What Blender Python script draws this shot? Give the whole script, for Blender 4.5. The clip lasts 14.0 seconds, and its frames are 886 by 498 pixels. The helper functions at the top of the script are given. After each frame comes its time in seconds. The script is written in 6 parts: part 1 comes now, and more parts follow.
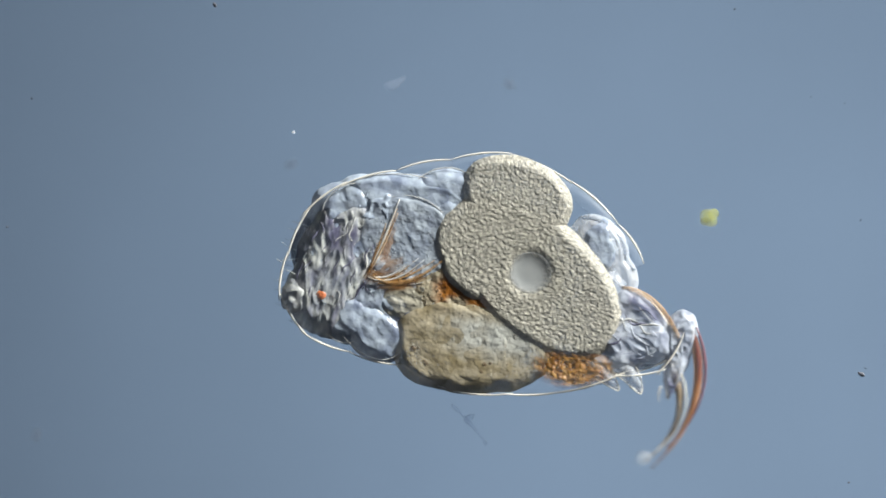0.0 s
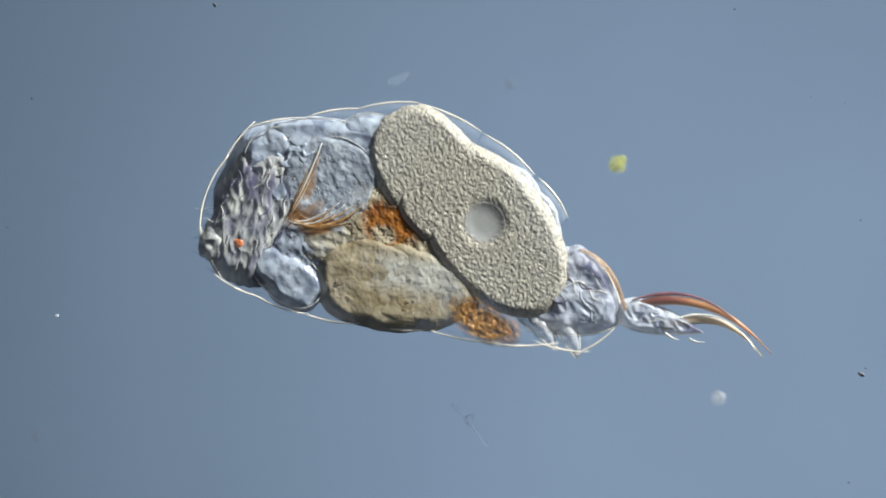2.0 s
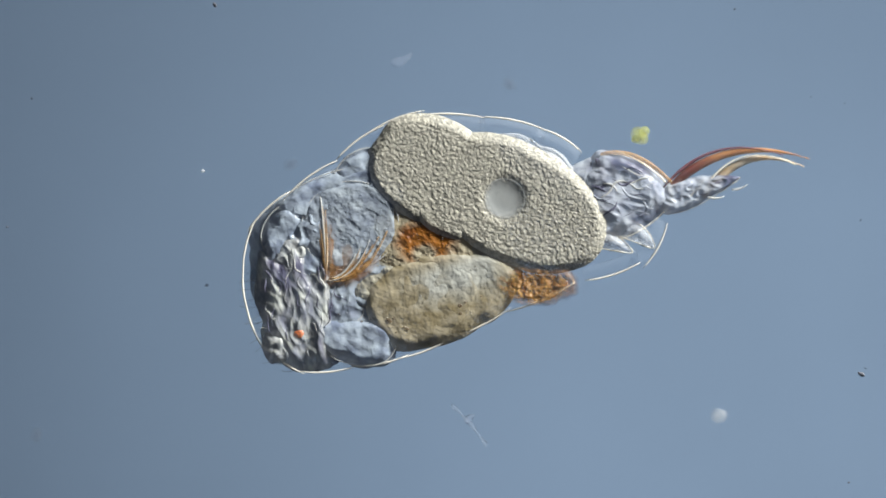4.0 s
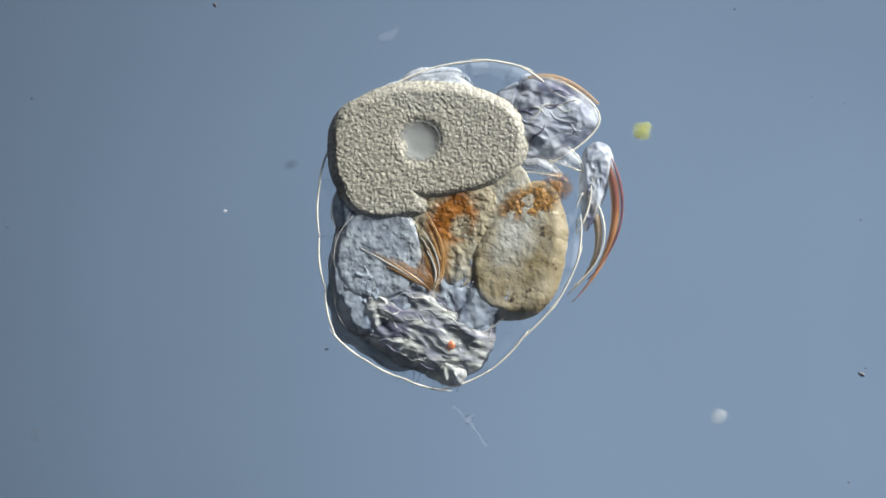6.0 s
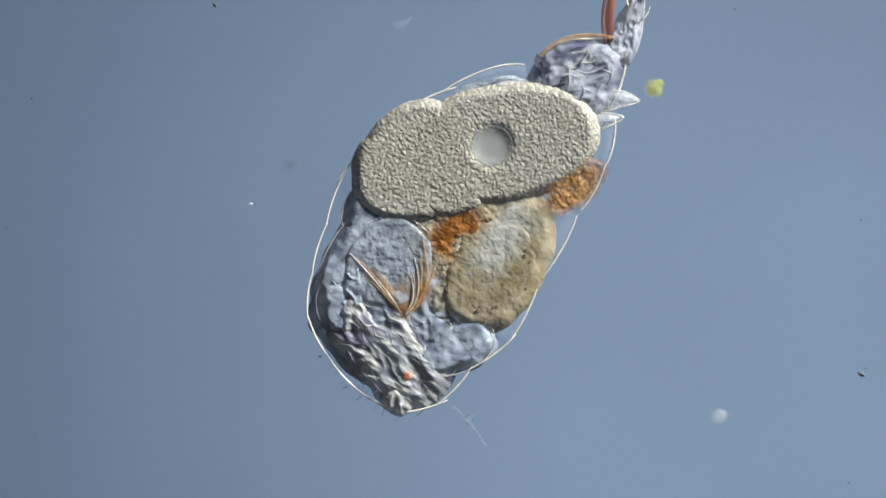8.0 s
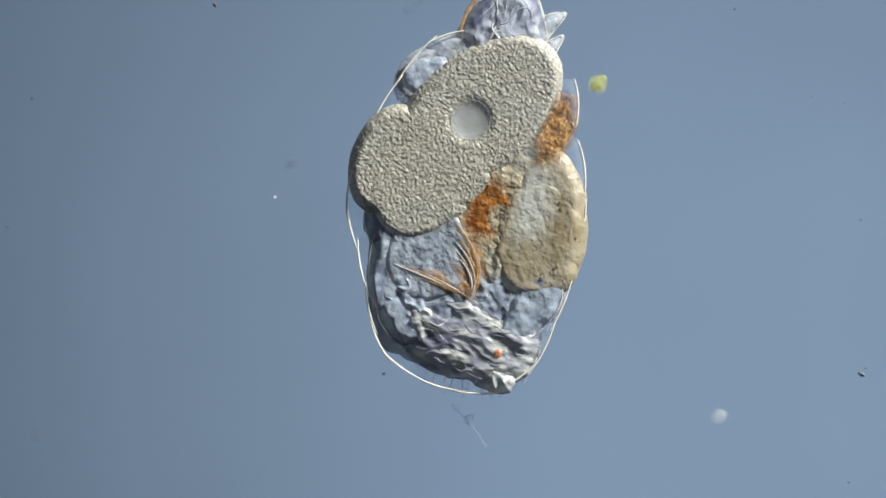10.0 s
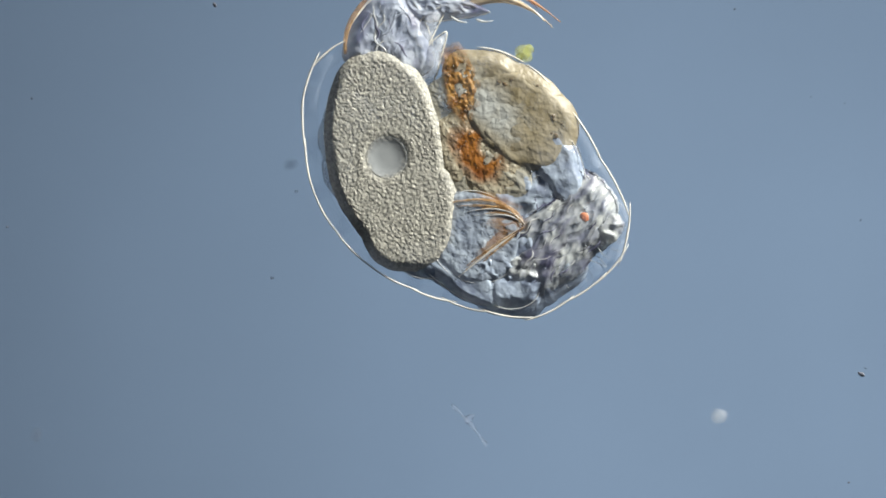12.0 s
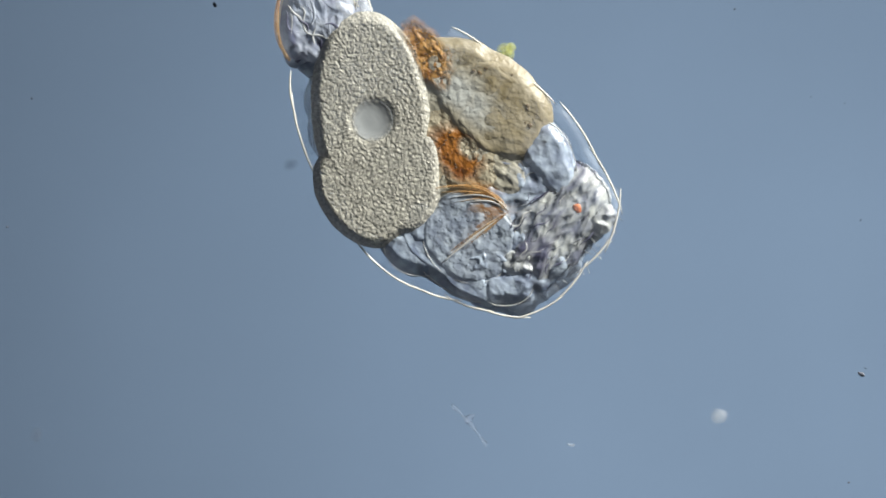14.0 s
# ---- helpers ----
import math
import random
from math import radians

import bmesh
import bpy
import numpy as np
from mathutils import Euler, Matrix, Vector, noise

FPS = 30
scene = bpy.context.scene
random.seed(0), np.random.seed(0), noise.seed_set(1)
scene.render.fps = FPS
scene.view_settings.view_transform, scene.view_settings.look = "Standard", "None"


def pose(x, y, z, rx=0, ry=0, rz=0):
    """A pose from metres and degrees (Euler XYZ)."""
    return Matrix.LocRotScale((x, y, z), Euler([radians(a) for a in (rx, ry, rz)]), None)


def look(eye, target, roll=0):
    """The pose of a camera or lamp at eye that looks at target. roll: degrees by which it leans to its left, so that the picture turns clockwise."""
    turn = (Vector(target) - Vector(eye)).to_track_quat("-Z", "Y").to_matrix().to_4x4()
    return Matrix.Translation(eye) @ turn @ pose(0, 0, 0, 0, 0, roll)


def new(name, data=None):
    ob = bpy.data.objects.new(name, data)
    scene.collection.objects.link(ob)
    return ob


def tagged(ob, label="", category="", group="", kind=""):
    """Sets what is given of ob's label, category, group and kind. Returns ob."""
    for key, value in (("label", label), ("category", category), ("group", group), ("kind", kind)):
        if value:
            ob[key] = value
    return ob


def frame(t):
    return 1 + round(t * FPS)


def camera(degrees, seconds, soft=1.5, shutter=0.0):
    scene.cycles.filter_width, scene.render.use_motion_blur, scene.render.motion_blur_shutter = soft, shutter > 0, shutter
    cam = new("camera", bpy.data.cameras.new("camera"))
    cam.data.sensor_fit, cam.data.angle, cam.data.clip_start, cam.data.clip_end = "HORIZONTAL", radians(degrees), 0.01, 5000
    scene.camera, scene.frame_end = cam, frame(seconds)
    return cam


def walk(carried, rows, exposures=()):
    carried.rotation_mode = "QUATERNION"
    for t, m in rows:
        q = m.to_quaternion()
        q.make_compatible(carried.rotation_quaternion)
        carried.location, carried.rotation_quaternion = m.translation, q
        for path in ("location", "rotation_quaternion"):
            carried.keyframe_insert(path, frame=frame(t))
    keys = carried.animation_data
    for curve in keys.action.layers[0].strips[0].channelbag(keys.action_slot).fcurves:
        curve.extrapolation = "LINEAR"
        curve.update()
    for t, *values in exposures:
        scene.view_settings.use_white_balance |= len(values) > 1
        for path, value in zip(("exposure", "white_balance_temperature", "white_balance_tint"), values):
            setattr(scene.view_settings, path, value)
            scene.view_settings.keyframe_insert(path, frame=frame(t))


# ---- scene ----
# A living rotifer under a microscope, enlarged so that 0.2 micrometres are about 1 mm.
# The view looks straight down on a glass slide; the lamp of the microscope lights a frosted plate below it.
HIGH = 4.5063      # the lens over the slide
MID = 0.06         # height of the plane in focus
cam = camera(20.0, 14.0, soft=1.7, shutter=0.5)
walk(cam, [(0.0, pose(0, 0, HIGH)), (14.0, pose(0, 0, HIGH))])

# ---- light ----
world = bpy.data.worlds.new("world")
scene.world = world
world.use_nodes = True
world.node_tree.nodes["Background"].inputs["Color"].default_value = (0.62, 0.74, 1.0, 1)
world.node_tree.nodes["Background"].inputs["Strength"].default_value = 0.04
scene.view_settings.exposure = 0.72
scene.cycles.transparent_max_bounces = 32

sun_data = bpy.data.lights.new("oblique_beam", "SUN")
sun_data.energy, sun_data.angle, sun_data.color = 8.6, radians(12), (1.0, 0.975, 0.905)
sun = new("oblique_beam", sun_data)
sun.matrix_world = look((3.0, 2.8, 1.3), (0, 0, 0))

lamp_data = bpy.data.lights.new("microscope_lamp", "AREA")
lamp_data.shape, lamp_data.size, lamp_data.energy, lamp_data.color = "DISK", 1.2, 134.0, (0.93, 0.97, 1.0)
lamp = new("microscope_lamp", lamp_data)
lamp.matrix_world = look((0.90, -0.35, -6.3), (0.90, -0.35, 0))


# ---- materials ----
def tree(name):
    m = bpy.data.materials.new(name)
    m.use_nodes = True
    m.node_tree.nodes.clear()
    return m, m.node_tree.nodes, m.node_tree.links


def noise_node(nodes, links, coord, scale, detail=3.0, rough=0.6, warp=0.0):
    n = nodes.new("ShaderNodeTexNoise")
    n.inputs["Scale"].default_value, n.inputs["Detail"].default_value = scale, detail
    n.inputs["Roughness"].default_value, n.inputs["Distortion"].default_value = rough, warp
    links.new(coord, n.inputs["Vector"])
    return n.outputs["Fac"]


def mixed(nodes, links, fac, a, b, low=0.35, high=0.65):
    r = nodes.new("ShaderNodeValToRGB")
    r.color_ramp.elements[0].position, r.color_ramp.elements[1].position = low, high
    r.color_ramp.elements[0].color, r.color_ramp.elements[1].color = (*a, 1), (*b, 1)
    links.new(fac, r.inputs["Fac"])
    return r.outputs["Color"]


def tissue(name, dark, light, patch=9.0, grain=70.0, relief=0.5, depth=0.006, broad=0.0, through_light=0.3, gloss=0.4, spots=None,
           glow=(0.75, 0.82, 0.95), core=None, see=0.0, cells=0.0, bulge=0.5, stretch=None, off=(0, 0), hole=None, fade=None, low=0.35, high=0.65):
    """Living tissue: mottled colour, fine grain, and light that comes through it from below. fade thins it out to nothing at a ragged edge."""
    m, nodes, links = tree(name)
    coord = nodes.new("ShaderNodeTexCoord").outputs["Object"]
    place_of = coord
    if stretch:
        pull = nodes.new("ShaderNodeVectorMath")
        pull.operation = "MULTIPLY"
        pull.inputs[1].default_value = stretch
        links.new(coord, pull.inputs[0])
        coord = pull.outputs["Vector"]
    colour = mixed(nodes, links, noise_node(nodes, links, coord, patch, 4.0), dark, light, low, high)
    if spots:
        tint, size, low, high = spots
        mask = mixed(nodes, links, noise_node(nodes, links, coord, size, 2.0, 0.5), (0, 0, 0), (1, 1, 1), low, high)
        blend = nodes.new("ShaderNodeMix")
        blend.data_type = "RGBA"
        links.new(mask, blend.inputs["Factor"])
        links.new(colour, blend.inputs[6])
        blend.inputs[7].default_value = (*tint, 1)
        colour = blend.outputs[2]
    ragged_noise = noise_node(nodes, links, coord, 22, 4.0, 0.65)

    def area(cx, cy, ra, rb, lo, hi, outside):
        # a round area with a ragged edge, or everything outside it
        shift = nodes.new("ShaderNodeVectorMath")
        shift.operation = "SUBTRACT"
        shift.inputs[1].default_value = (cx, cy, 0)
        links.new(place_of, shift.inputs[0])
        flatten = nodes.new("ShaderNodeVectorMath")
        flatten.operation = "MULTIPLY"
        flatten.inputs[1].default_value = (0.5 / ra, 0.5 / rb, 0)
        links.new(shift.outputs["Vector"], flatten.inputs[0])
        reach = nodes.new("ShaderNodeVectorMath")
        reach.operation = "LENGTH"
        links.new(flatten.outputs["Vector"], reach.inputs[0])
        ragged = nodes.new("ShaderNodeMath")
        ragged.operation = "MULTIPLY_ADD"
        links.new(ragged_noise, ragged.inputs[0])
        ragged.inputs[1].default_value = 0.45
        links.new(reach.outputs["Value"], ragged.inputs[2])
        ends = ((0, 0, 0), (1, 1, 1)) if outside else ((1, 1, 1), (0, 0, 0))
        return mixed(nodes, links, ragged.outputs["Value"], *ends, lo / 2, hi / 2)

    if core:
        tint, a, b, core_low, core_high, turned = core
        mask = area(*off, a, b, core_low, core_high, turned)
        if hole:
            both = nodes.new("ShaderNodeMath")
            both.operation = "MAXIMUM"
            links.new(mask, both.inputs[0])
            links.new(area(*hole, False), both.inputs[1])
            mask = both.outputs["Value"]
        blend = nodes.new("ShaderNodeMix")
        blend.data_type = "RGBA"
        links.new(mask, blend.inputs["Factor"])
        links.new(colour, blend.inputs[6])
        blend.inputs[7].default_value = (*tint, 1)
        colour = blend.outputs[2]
    b1 = nodes.new("ShaderNodeBump")
    b1.inputs["Strength"].default_value, b1.inputs["Distance"].default_value = relief, depth
    links.new(noise_node(nodes, links, coord, grain, 2.2, 0.5, 0.2), b1.inputs["Height"])
    last = b1
    if broad:
        b2 = nodes.new("ShaderNodeBump")
        b2.inputs["Strength"].default_value, b2.inputs["Distance"].default_value = 0.8, broad
        links.new(noise_node(nodes, links, coord, grain * 0.3, 0.6, 0.4, 0.4), b2.inputs["Height"])
        links.new(b1.outputs["Normal"], b2.inputs["Normal"])
        last = b2
    if cells:
        v = nodes.new("ShaderNodeTexVoronoi")
        v.feature = "SMOOTH_F1"
        v.inputs["Scale"].default_value, v.inputs["Smoothness"].default_value = cells, 0.35
        bend_by = nodes.new("ShaderNodeMixRGB")
        bend_by.blend_type = "ADD"
        bend_by.inputs["Fac"].default_value = 0.03
        warp = nodes.new("ShaderNodeTexNoise")
        warp.inputs["Scale"].default_value = 18
        links.new(coord, warp.inputs["Vector"])
        links.new(coord, bend_by.inputs[1])
        links.new(warp.outputs["Color"], bend_by.inputs[2])
        links.new(bend_by.outputs["Color"], v.inputs["Vector"])
        b3 = nodes.new("ShaderNodeBump")
        b3.invert = True
        b3.inputs["Strength"].default_value, b3.inputs["Distance"].default_value = 0.9, bulge / cells
        links.new(v.outputs["Distance"], b3.inputs["Height"])
        links.new(last.outputs["Normal"], b3.inputs["Normal"])
        last = b3
    bsdf = nodes.new("ShaderNodeBsdfPrincipled")
    bsdf.inputs["Roughness"].default_value = gloss
    bsdf.inputs["IOR"].default_value = 1.36
    links.new(colour, bsdf.inputs["Base Color"])
    links.new(last.outputs["Normal"], bsdf.inputs["Normal"])
    soft = nodes.new("ShaderNodeBsdfTranslucent")
    soft.inputs["Color"].default_value = (*glow, 1)
    mix = nodes.new("ShaderNodeMixShader")
    mix.inputs["Fac"].default_value = through_light
    links.new(bsdf.outputs["BSDF"], mix.inputs[1])
    links.new(soft.outputs["BSDF"], mix.inputs[2])
    end = nodes.new("ShaderNodeOutputMaterial")
    if see:
        clear_node = nodes.new("ShaderNodeBsdfTransparent")
        mix2 = nodes.new("ShaderNodeMixShader")
        mix2.inputs["Fac"].default_value = see
        links.new(mix.outputs["Shader"], mix2.inputs[1])
        links.new(clear_node.outputs["BSDF"], mix2.inputs[2])
        mix = mix2
    if fade:
        gone = nodes.new("ShaderNodeBsdfTransparent")
        mix3 = nodes.new("ShaderNodeMixShader")
        links.new(area(*fade, True), mix3.inputs["Fac"])
        links.new(mix.outputs["Shader"], mix3.inputs[1])
        links.new(gone.outputs["BSDF"], mix3.inputs[2])
        mix = mix3
    links.new(mix.outputs["Shader"], end.inputs["Surface"])
    return m


def clear(name, tint, veil=0.08, rough=0.15, ior=1.45, milk=(0.8, 0.86, 0.95)):
    """A clear skin: lets light straight through, with a faint milky veil and gloss that grows at its edges."""
    m, nodes, links = tree(name)
    coord = nodes.new("ShaderNodeTexCoord").outputs["Object"]
    through_node = nodes.new("ShaderNodeBsdfTransparent")
    through_node.inputs["Color"].default_value = (*tint, 1)
    cloudy = nodes.new("ShaderNodeBsdfDiffuse")
    cloudy.inputs["Color"].default_value = (*milk, 1)
    bump = nodes.new("ShaderNodeBump")
    bump.inputs["Strength"].default_value, bump.inputs["Distance"].default_value = 0.3, 0.003
    links.new(noise_node(nodes, links, coord, 25, 3.0), bump.inputs["Height"])
    links.new(bump.outputs["Normal"], cloudy.inputs["Normal"])
    shine = nodes.new("ShaderNodeBsdfGlossy")
    shine.inputs["Roughness"].default_value = rough
    links.new(bump.outputs["Normal"], shine.inputs["Normal"])
    m1 = nodes.new("ShaderNodeMixShader")
    m1.inputs["Fac"].default_value = veil
    links.new(through_node.outputs["BSDF"], m1.inputs[1])
    links.new(cloudy.outputs["BSDF"], m1.inputs[2])
    fres = nodes.new("ShaderNodeFresnel")
    fres.inputs["IOR"].default_value = ior
    m2 = nodes.new("ShaderNodeMixShader")
    links.new(fres.outputs["Fac"], m2.inputs["Fac"])
    links.new(m1.outputs["Shader"], m2.inputs[1])
    links.new(shine.outputs["BSDF"], m2.inputs[2])
    end = nodes.new("ShaderNodeOutputMaterial")
    links.new(m2.outputs["Shader"], end.inputs["Surface"])
    return m


def frosted(name, tint):
    m, nodes, links = tree(name)
    coord = nodes.new("ShaderNodeTexCoord").outputs["Object"]
    soft = nodes.new("ShaderNodeBsdfTranslucent")
    links.new(mixed(nodes, links, noise_node(nodes, links, coord, 0.8, 3.0), tuple(c * 0.96 for c in tint), tint),
              soft.inputs["Color"])
    end = nodes.new("ShaderNodeOutputMaterial")
    links.new(soft.outputs["BSDF"], end.inputs["Surface"])
    return m


YOLK = tissue("granular_yolk", (0.194, 0.194, 0.175), (0.442, 0.431, 0.369), 150, 170, 1.0, 0.0030, 0.0018, 0.10, 0.40, see=0.18, cells=165, bulge=0.25)
NUCLEUS = tissue("nucleus_clear", (0.29, 0.315, 0.33), (0.34, 0.365, 0.375), 14, 70, 0.3, 0.001, 0, 0.25, 0.6, see=0.30,
                 fade=(0.0, 0.0, 0.036, 0.036, 1.15, 1.60))
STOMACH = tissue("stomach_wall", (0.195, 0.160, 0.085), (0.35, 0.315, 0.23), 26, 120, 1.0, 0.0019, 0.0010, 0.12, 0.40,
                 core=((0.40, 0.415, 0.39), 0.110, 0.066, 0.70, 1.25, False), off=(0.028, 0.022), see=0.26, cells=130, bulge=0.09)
GULLET = tissue("gullet_wall", (0.27, 0.255, 0.195), (0.40, 0.39, 0.325), 18, 110, 1.0, 0.0032, 0.002, 0.15, 0.45, see=0.28, cells=130, bulge=0.14)
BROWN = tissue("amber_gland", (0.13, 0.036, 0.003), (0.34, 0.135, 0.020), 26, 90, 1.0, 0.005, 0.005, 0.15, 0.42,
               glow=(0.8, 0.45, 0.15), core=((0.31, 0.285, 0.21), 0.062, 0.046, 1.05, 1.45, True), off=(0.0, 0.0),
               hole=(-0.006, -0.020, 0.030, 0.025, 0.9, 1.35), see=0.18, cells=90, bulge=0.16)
OCHRE = tissue("ochre_gut", (0.16, 0.055, 0.006), (0.42, 0.23, 0.06), 50, 120, 1.0, 0.005, 0.004, 0.15, 0.42,
               glow=(0.8, 0.5, 0.15), see=0.30, cells=120, bulge=0.3, fade=(0.0, 0.0, 0.080, 0.036, 0.98, 1.40))
PALE = tissue("pale_gland", (0.145, 0.180, 0.255), (0.44, 0.52, 0.61), 24, 90, 1.0, 0.0022, 0.0040, 0.10, 0.28, see=0.26, cells=42, bulge=0.09,
              spots=((0.075, 0.085, 0.145), 15, 0.55, 0.72))
BULB = tissue("bulb_muscle", (0.178, 0.211, 0.267), (0.384, 0.445, 0.506), 40, 110, 1.0, 0.0028, 0.004, 0.12, 0.26, see=0.32, cells=110, bulge=0.14)
FLESH = tissue("head_flesh", (0.155, 0.17, 0.22), (0.52, 0.55, 0.52), 26, 80, 1.0, 0.0030, 0.005, 0.10, 0.36, see=0.28,
               spots=((0.085, 0.085, 0.14), 18, 0.52, 0.70), stretch=(1.5, 0.75, 1.0), cells=45, bulge=0.10)
FOOT_SKIN = tissue("foot_skin", (0.22, 0.25, 0.33), (0.52, 0.575, 0.645), 22, 65, 1.0, 0.0035, 0.006, 0.12, 0.38, see=0.36,
                   spots=((0.085, 0.09, 0.155), 13, 0.52, 0.68), stretch=(1.0, 1.2, 1.0))
# dark purple that paints the shade lying in folds of the tissue
FOLD_SHADE = tissue("fold_shade", (0.05, 0.05, 0.09), (0.16, 0.165, 0.24), 24, 60, 0.8, 0.004, 0.004, 0.05, 0.3, see=0.30)
AMBER = tissue("amber_chitin", (0.30, 0.15, 0.045), (0.56, 0.38, 0.19), 30, 90, 0.9, 0.004, 0.003, 0.20, 0.3, glow=(0.85, 0.65, 0.4), see=0.56)
AMBER_FILM = tissue("amber_film", (0.30, 0.13, 0.030), (0.50, 0.33, 0.15), 34, 80, 1.0, 0.005, 0.004, 0.20, 0.3, glow=(0.85, 0.65, 0.4), see=0.58,
                    stretch=(0.5, 1.8, 1.0), fade=(0.0, 0.0, 0.052, 0.020, 0.80, 1.40))
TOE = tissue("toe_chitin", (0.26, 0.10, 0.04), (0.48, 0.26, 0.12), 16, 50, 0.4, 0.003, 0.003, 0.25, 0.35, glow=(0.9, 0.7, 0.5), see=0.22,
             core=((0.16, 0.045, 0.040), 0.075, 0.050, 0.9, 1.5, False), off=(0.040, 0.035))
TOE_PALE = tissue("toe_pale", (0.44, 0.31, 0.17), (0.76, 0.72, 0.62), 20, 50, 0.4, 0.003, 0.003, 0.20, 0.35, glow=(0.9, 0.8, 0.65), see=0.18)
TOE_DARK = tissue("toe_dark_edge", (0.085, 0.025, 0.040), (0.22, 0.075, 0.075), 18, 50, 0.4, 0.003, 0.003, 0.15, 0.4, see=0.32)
OIL = tissue("oil_brown", (0.07, 0.05, 0.035), (0.20, 0.14, 0.08), 40, 90, 0.3, 0.002, 0, 0.1, 0.2, see=0.45)
EYE = tissue("eye_pigment", (0.50, 0.13, 0.04), (0.60, 0.22, 0.09), 60, 60, 0.4, 0.004, 0, 0.1, 0.3, see=0.35)
ALGA = tissue("alga_green", (0.34, 0.38, 0.07), (0.58, 0.58, 0.20), 60, 90, 0.5, 0.003, 0, 0.2, 0.3, glow=(0.7, 0.8, 0.3), see=0.62, fade=(0.0, 0.0, 0.014, 0.014, 0.75, 1.7))
GRIT = tissue("dust_dark", (0.04, 0.05, 0.07), (0.12, 0.13, 0.16), 40, 90, 0.6, 0.003, 0, 0.0, 0.6)
SKIN = clear("clear_shell", (0.99, 0.995, 1.0), 0.03, 0.2, 1.06, (0.72, 0.80, 0.92))
RIM = tissue("shell_edge", (0.62, 0.61, 0.56), (0.84, 0.81, 0.70), 14, 40, 0.2, 0.002, 0, 0.08, 0.15, see=0.25)
MEMBRANE = tissue("membrane", (0.40, 0.42, 0.43), (0.58, 0.59, 0.57), 16, 60, 0.3, 0.002, 0, 0.05, 0.25, see=0.35)
GRAIN = tissue("grain_pale", (0.50, 0.53, 0.55), (0.70, 0.72, 0.72), 50, 90, 0.5, 0.003, 0, 0.15, 0.3, see=0.80, fade=(0.0, 0.0, 0.016, 0.016, 0.9, 1.5))
FILM = tissue("pale_film", (0.50, 0.54, 0.60), (0.72, 0.75, 0.78), 20, 60, 0.8, 0.005, 0.006, 0.12, 0.25, see=0.66)
SHEER = clear("sheer_film", (0.98, 0.985, 1.0), 0.035, 0.2, 1.05)
GLASS = clear("slide_glass", (1.0, 1.0, 1.0), 0.0, 0.05, 1.06)
FROST = frosted("frosted_plate", (0.388, 0.450, 0.521))


# ---- shapes ----
SQUEEZE = 0.5      # the cover glass presses everything flat


def part(name, bm, material, parent, label=""):
    """One mesh object under a thing or a part."""
    me = bpy.data.meshes.new(name)
    bmesh.ops.recalc_face_normals(bm, faces=bm.faces)
    for f in bm.faces:
        f.smooth = True
    bm.to_mesh(me)
    bm.free()
    me.materials.append(material)
    ob = new(name, me)
    ob.parent = parent
    return tagged(ob, label)


def at(x, y, z, turn=0.0):
    return pose(x, y, z, 0, 0, turn)


def set_at(ob, x, y, z, turn=0.0):
    ob.matrix_basis = at(x, y, z, turn)
    return ob


def wobble(p, size, seed):
    q = Vector((p[0] / size + seed * 7.31, p[1] / size - seed * 3.17, p[2] / size + seed))
    return noise.noise(q)


def blob(a, b, h, taper=0.0, bend=0.0, flat=3.0, lump=0.006, size=0.06, seed=1, rings=20, segs=64):
    """A closed pebble: half-length a, half-width b, half-height h; taper narrows its far end, bend curves it."""
    bm = bmesh.new()

    def spot(s, th, side):
        c = math.cos(th)
        x, y = a * s * c, b * s * math.sin(th) * (1 - taper * s * c) + bend * (s * c) ** 2
        z = side * h * max(0.0, 1 - s ** flat) ** (0.8 if side > 0 else 0.5)
        out = Vector((math.cos(th) * s, math.sin(th) * s, side * (1.05 - s))).normalized()
        p = Vector((x, y, z)) + out * lump * (wobble((x, y, z), size, seed) + 0.45 * wobble((x, y, z), size * 0.42, seed + 3))
        p.z *= SQUEEZE
        return p

    grid = {}
    for side in (1, -1):
        grid[side, 0] = [bm.verts.new(spot(0, 0, side))] * segs
        for i in range(1, rings):
            s = math.sin(math.pi / 2 * i / rings)
            grid[side, i] = [bm.verts.new(spot(s, math.tau * j / segs, side)) for j in range(segs)]
    edge = [bm.verts.new(spot(1, math.tau * j / segs, 1)) for j in range(segs)]
    grid[1, rings] = grid[-1, rings] = edge
    for side in (1, -1):
        for i in range(rings):
            lo, hi = grid[side, i], grid[side, i + 1]
            for j in range(segs):
                k = (j + 1) % segs
                if i == 0:
                    bm.faces.new((lo[0], hi[j], hi[k]))
                else:
                    bm.faces.new((lo[j], hi[j], hi[k], lo[k]))
    return bm


def relief_of(layers, seed, pull=(1.0, 1.0)):
    """Height over a surface as a sum of (height, width) swells; a negative width makes sharp creases."""
    def height(x, y):
        z = 0.0
        for k, (tall, wide) in enumerate(layers):
            n = wobble((x * pull[0], y * pull[1], 0.0), abs(wide), seed + 5 * k)
            z += tall * (n if wide > 0 else 0.6 - 2.2 * abs(n))
        return z
    return height


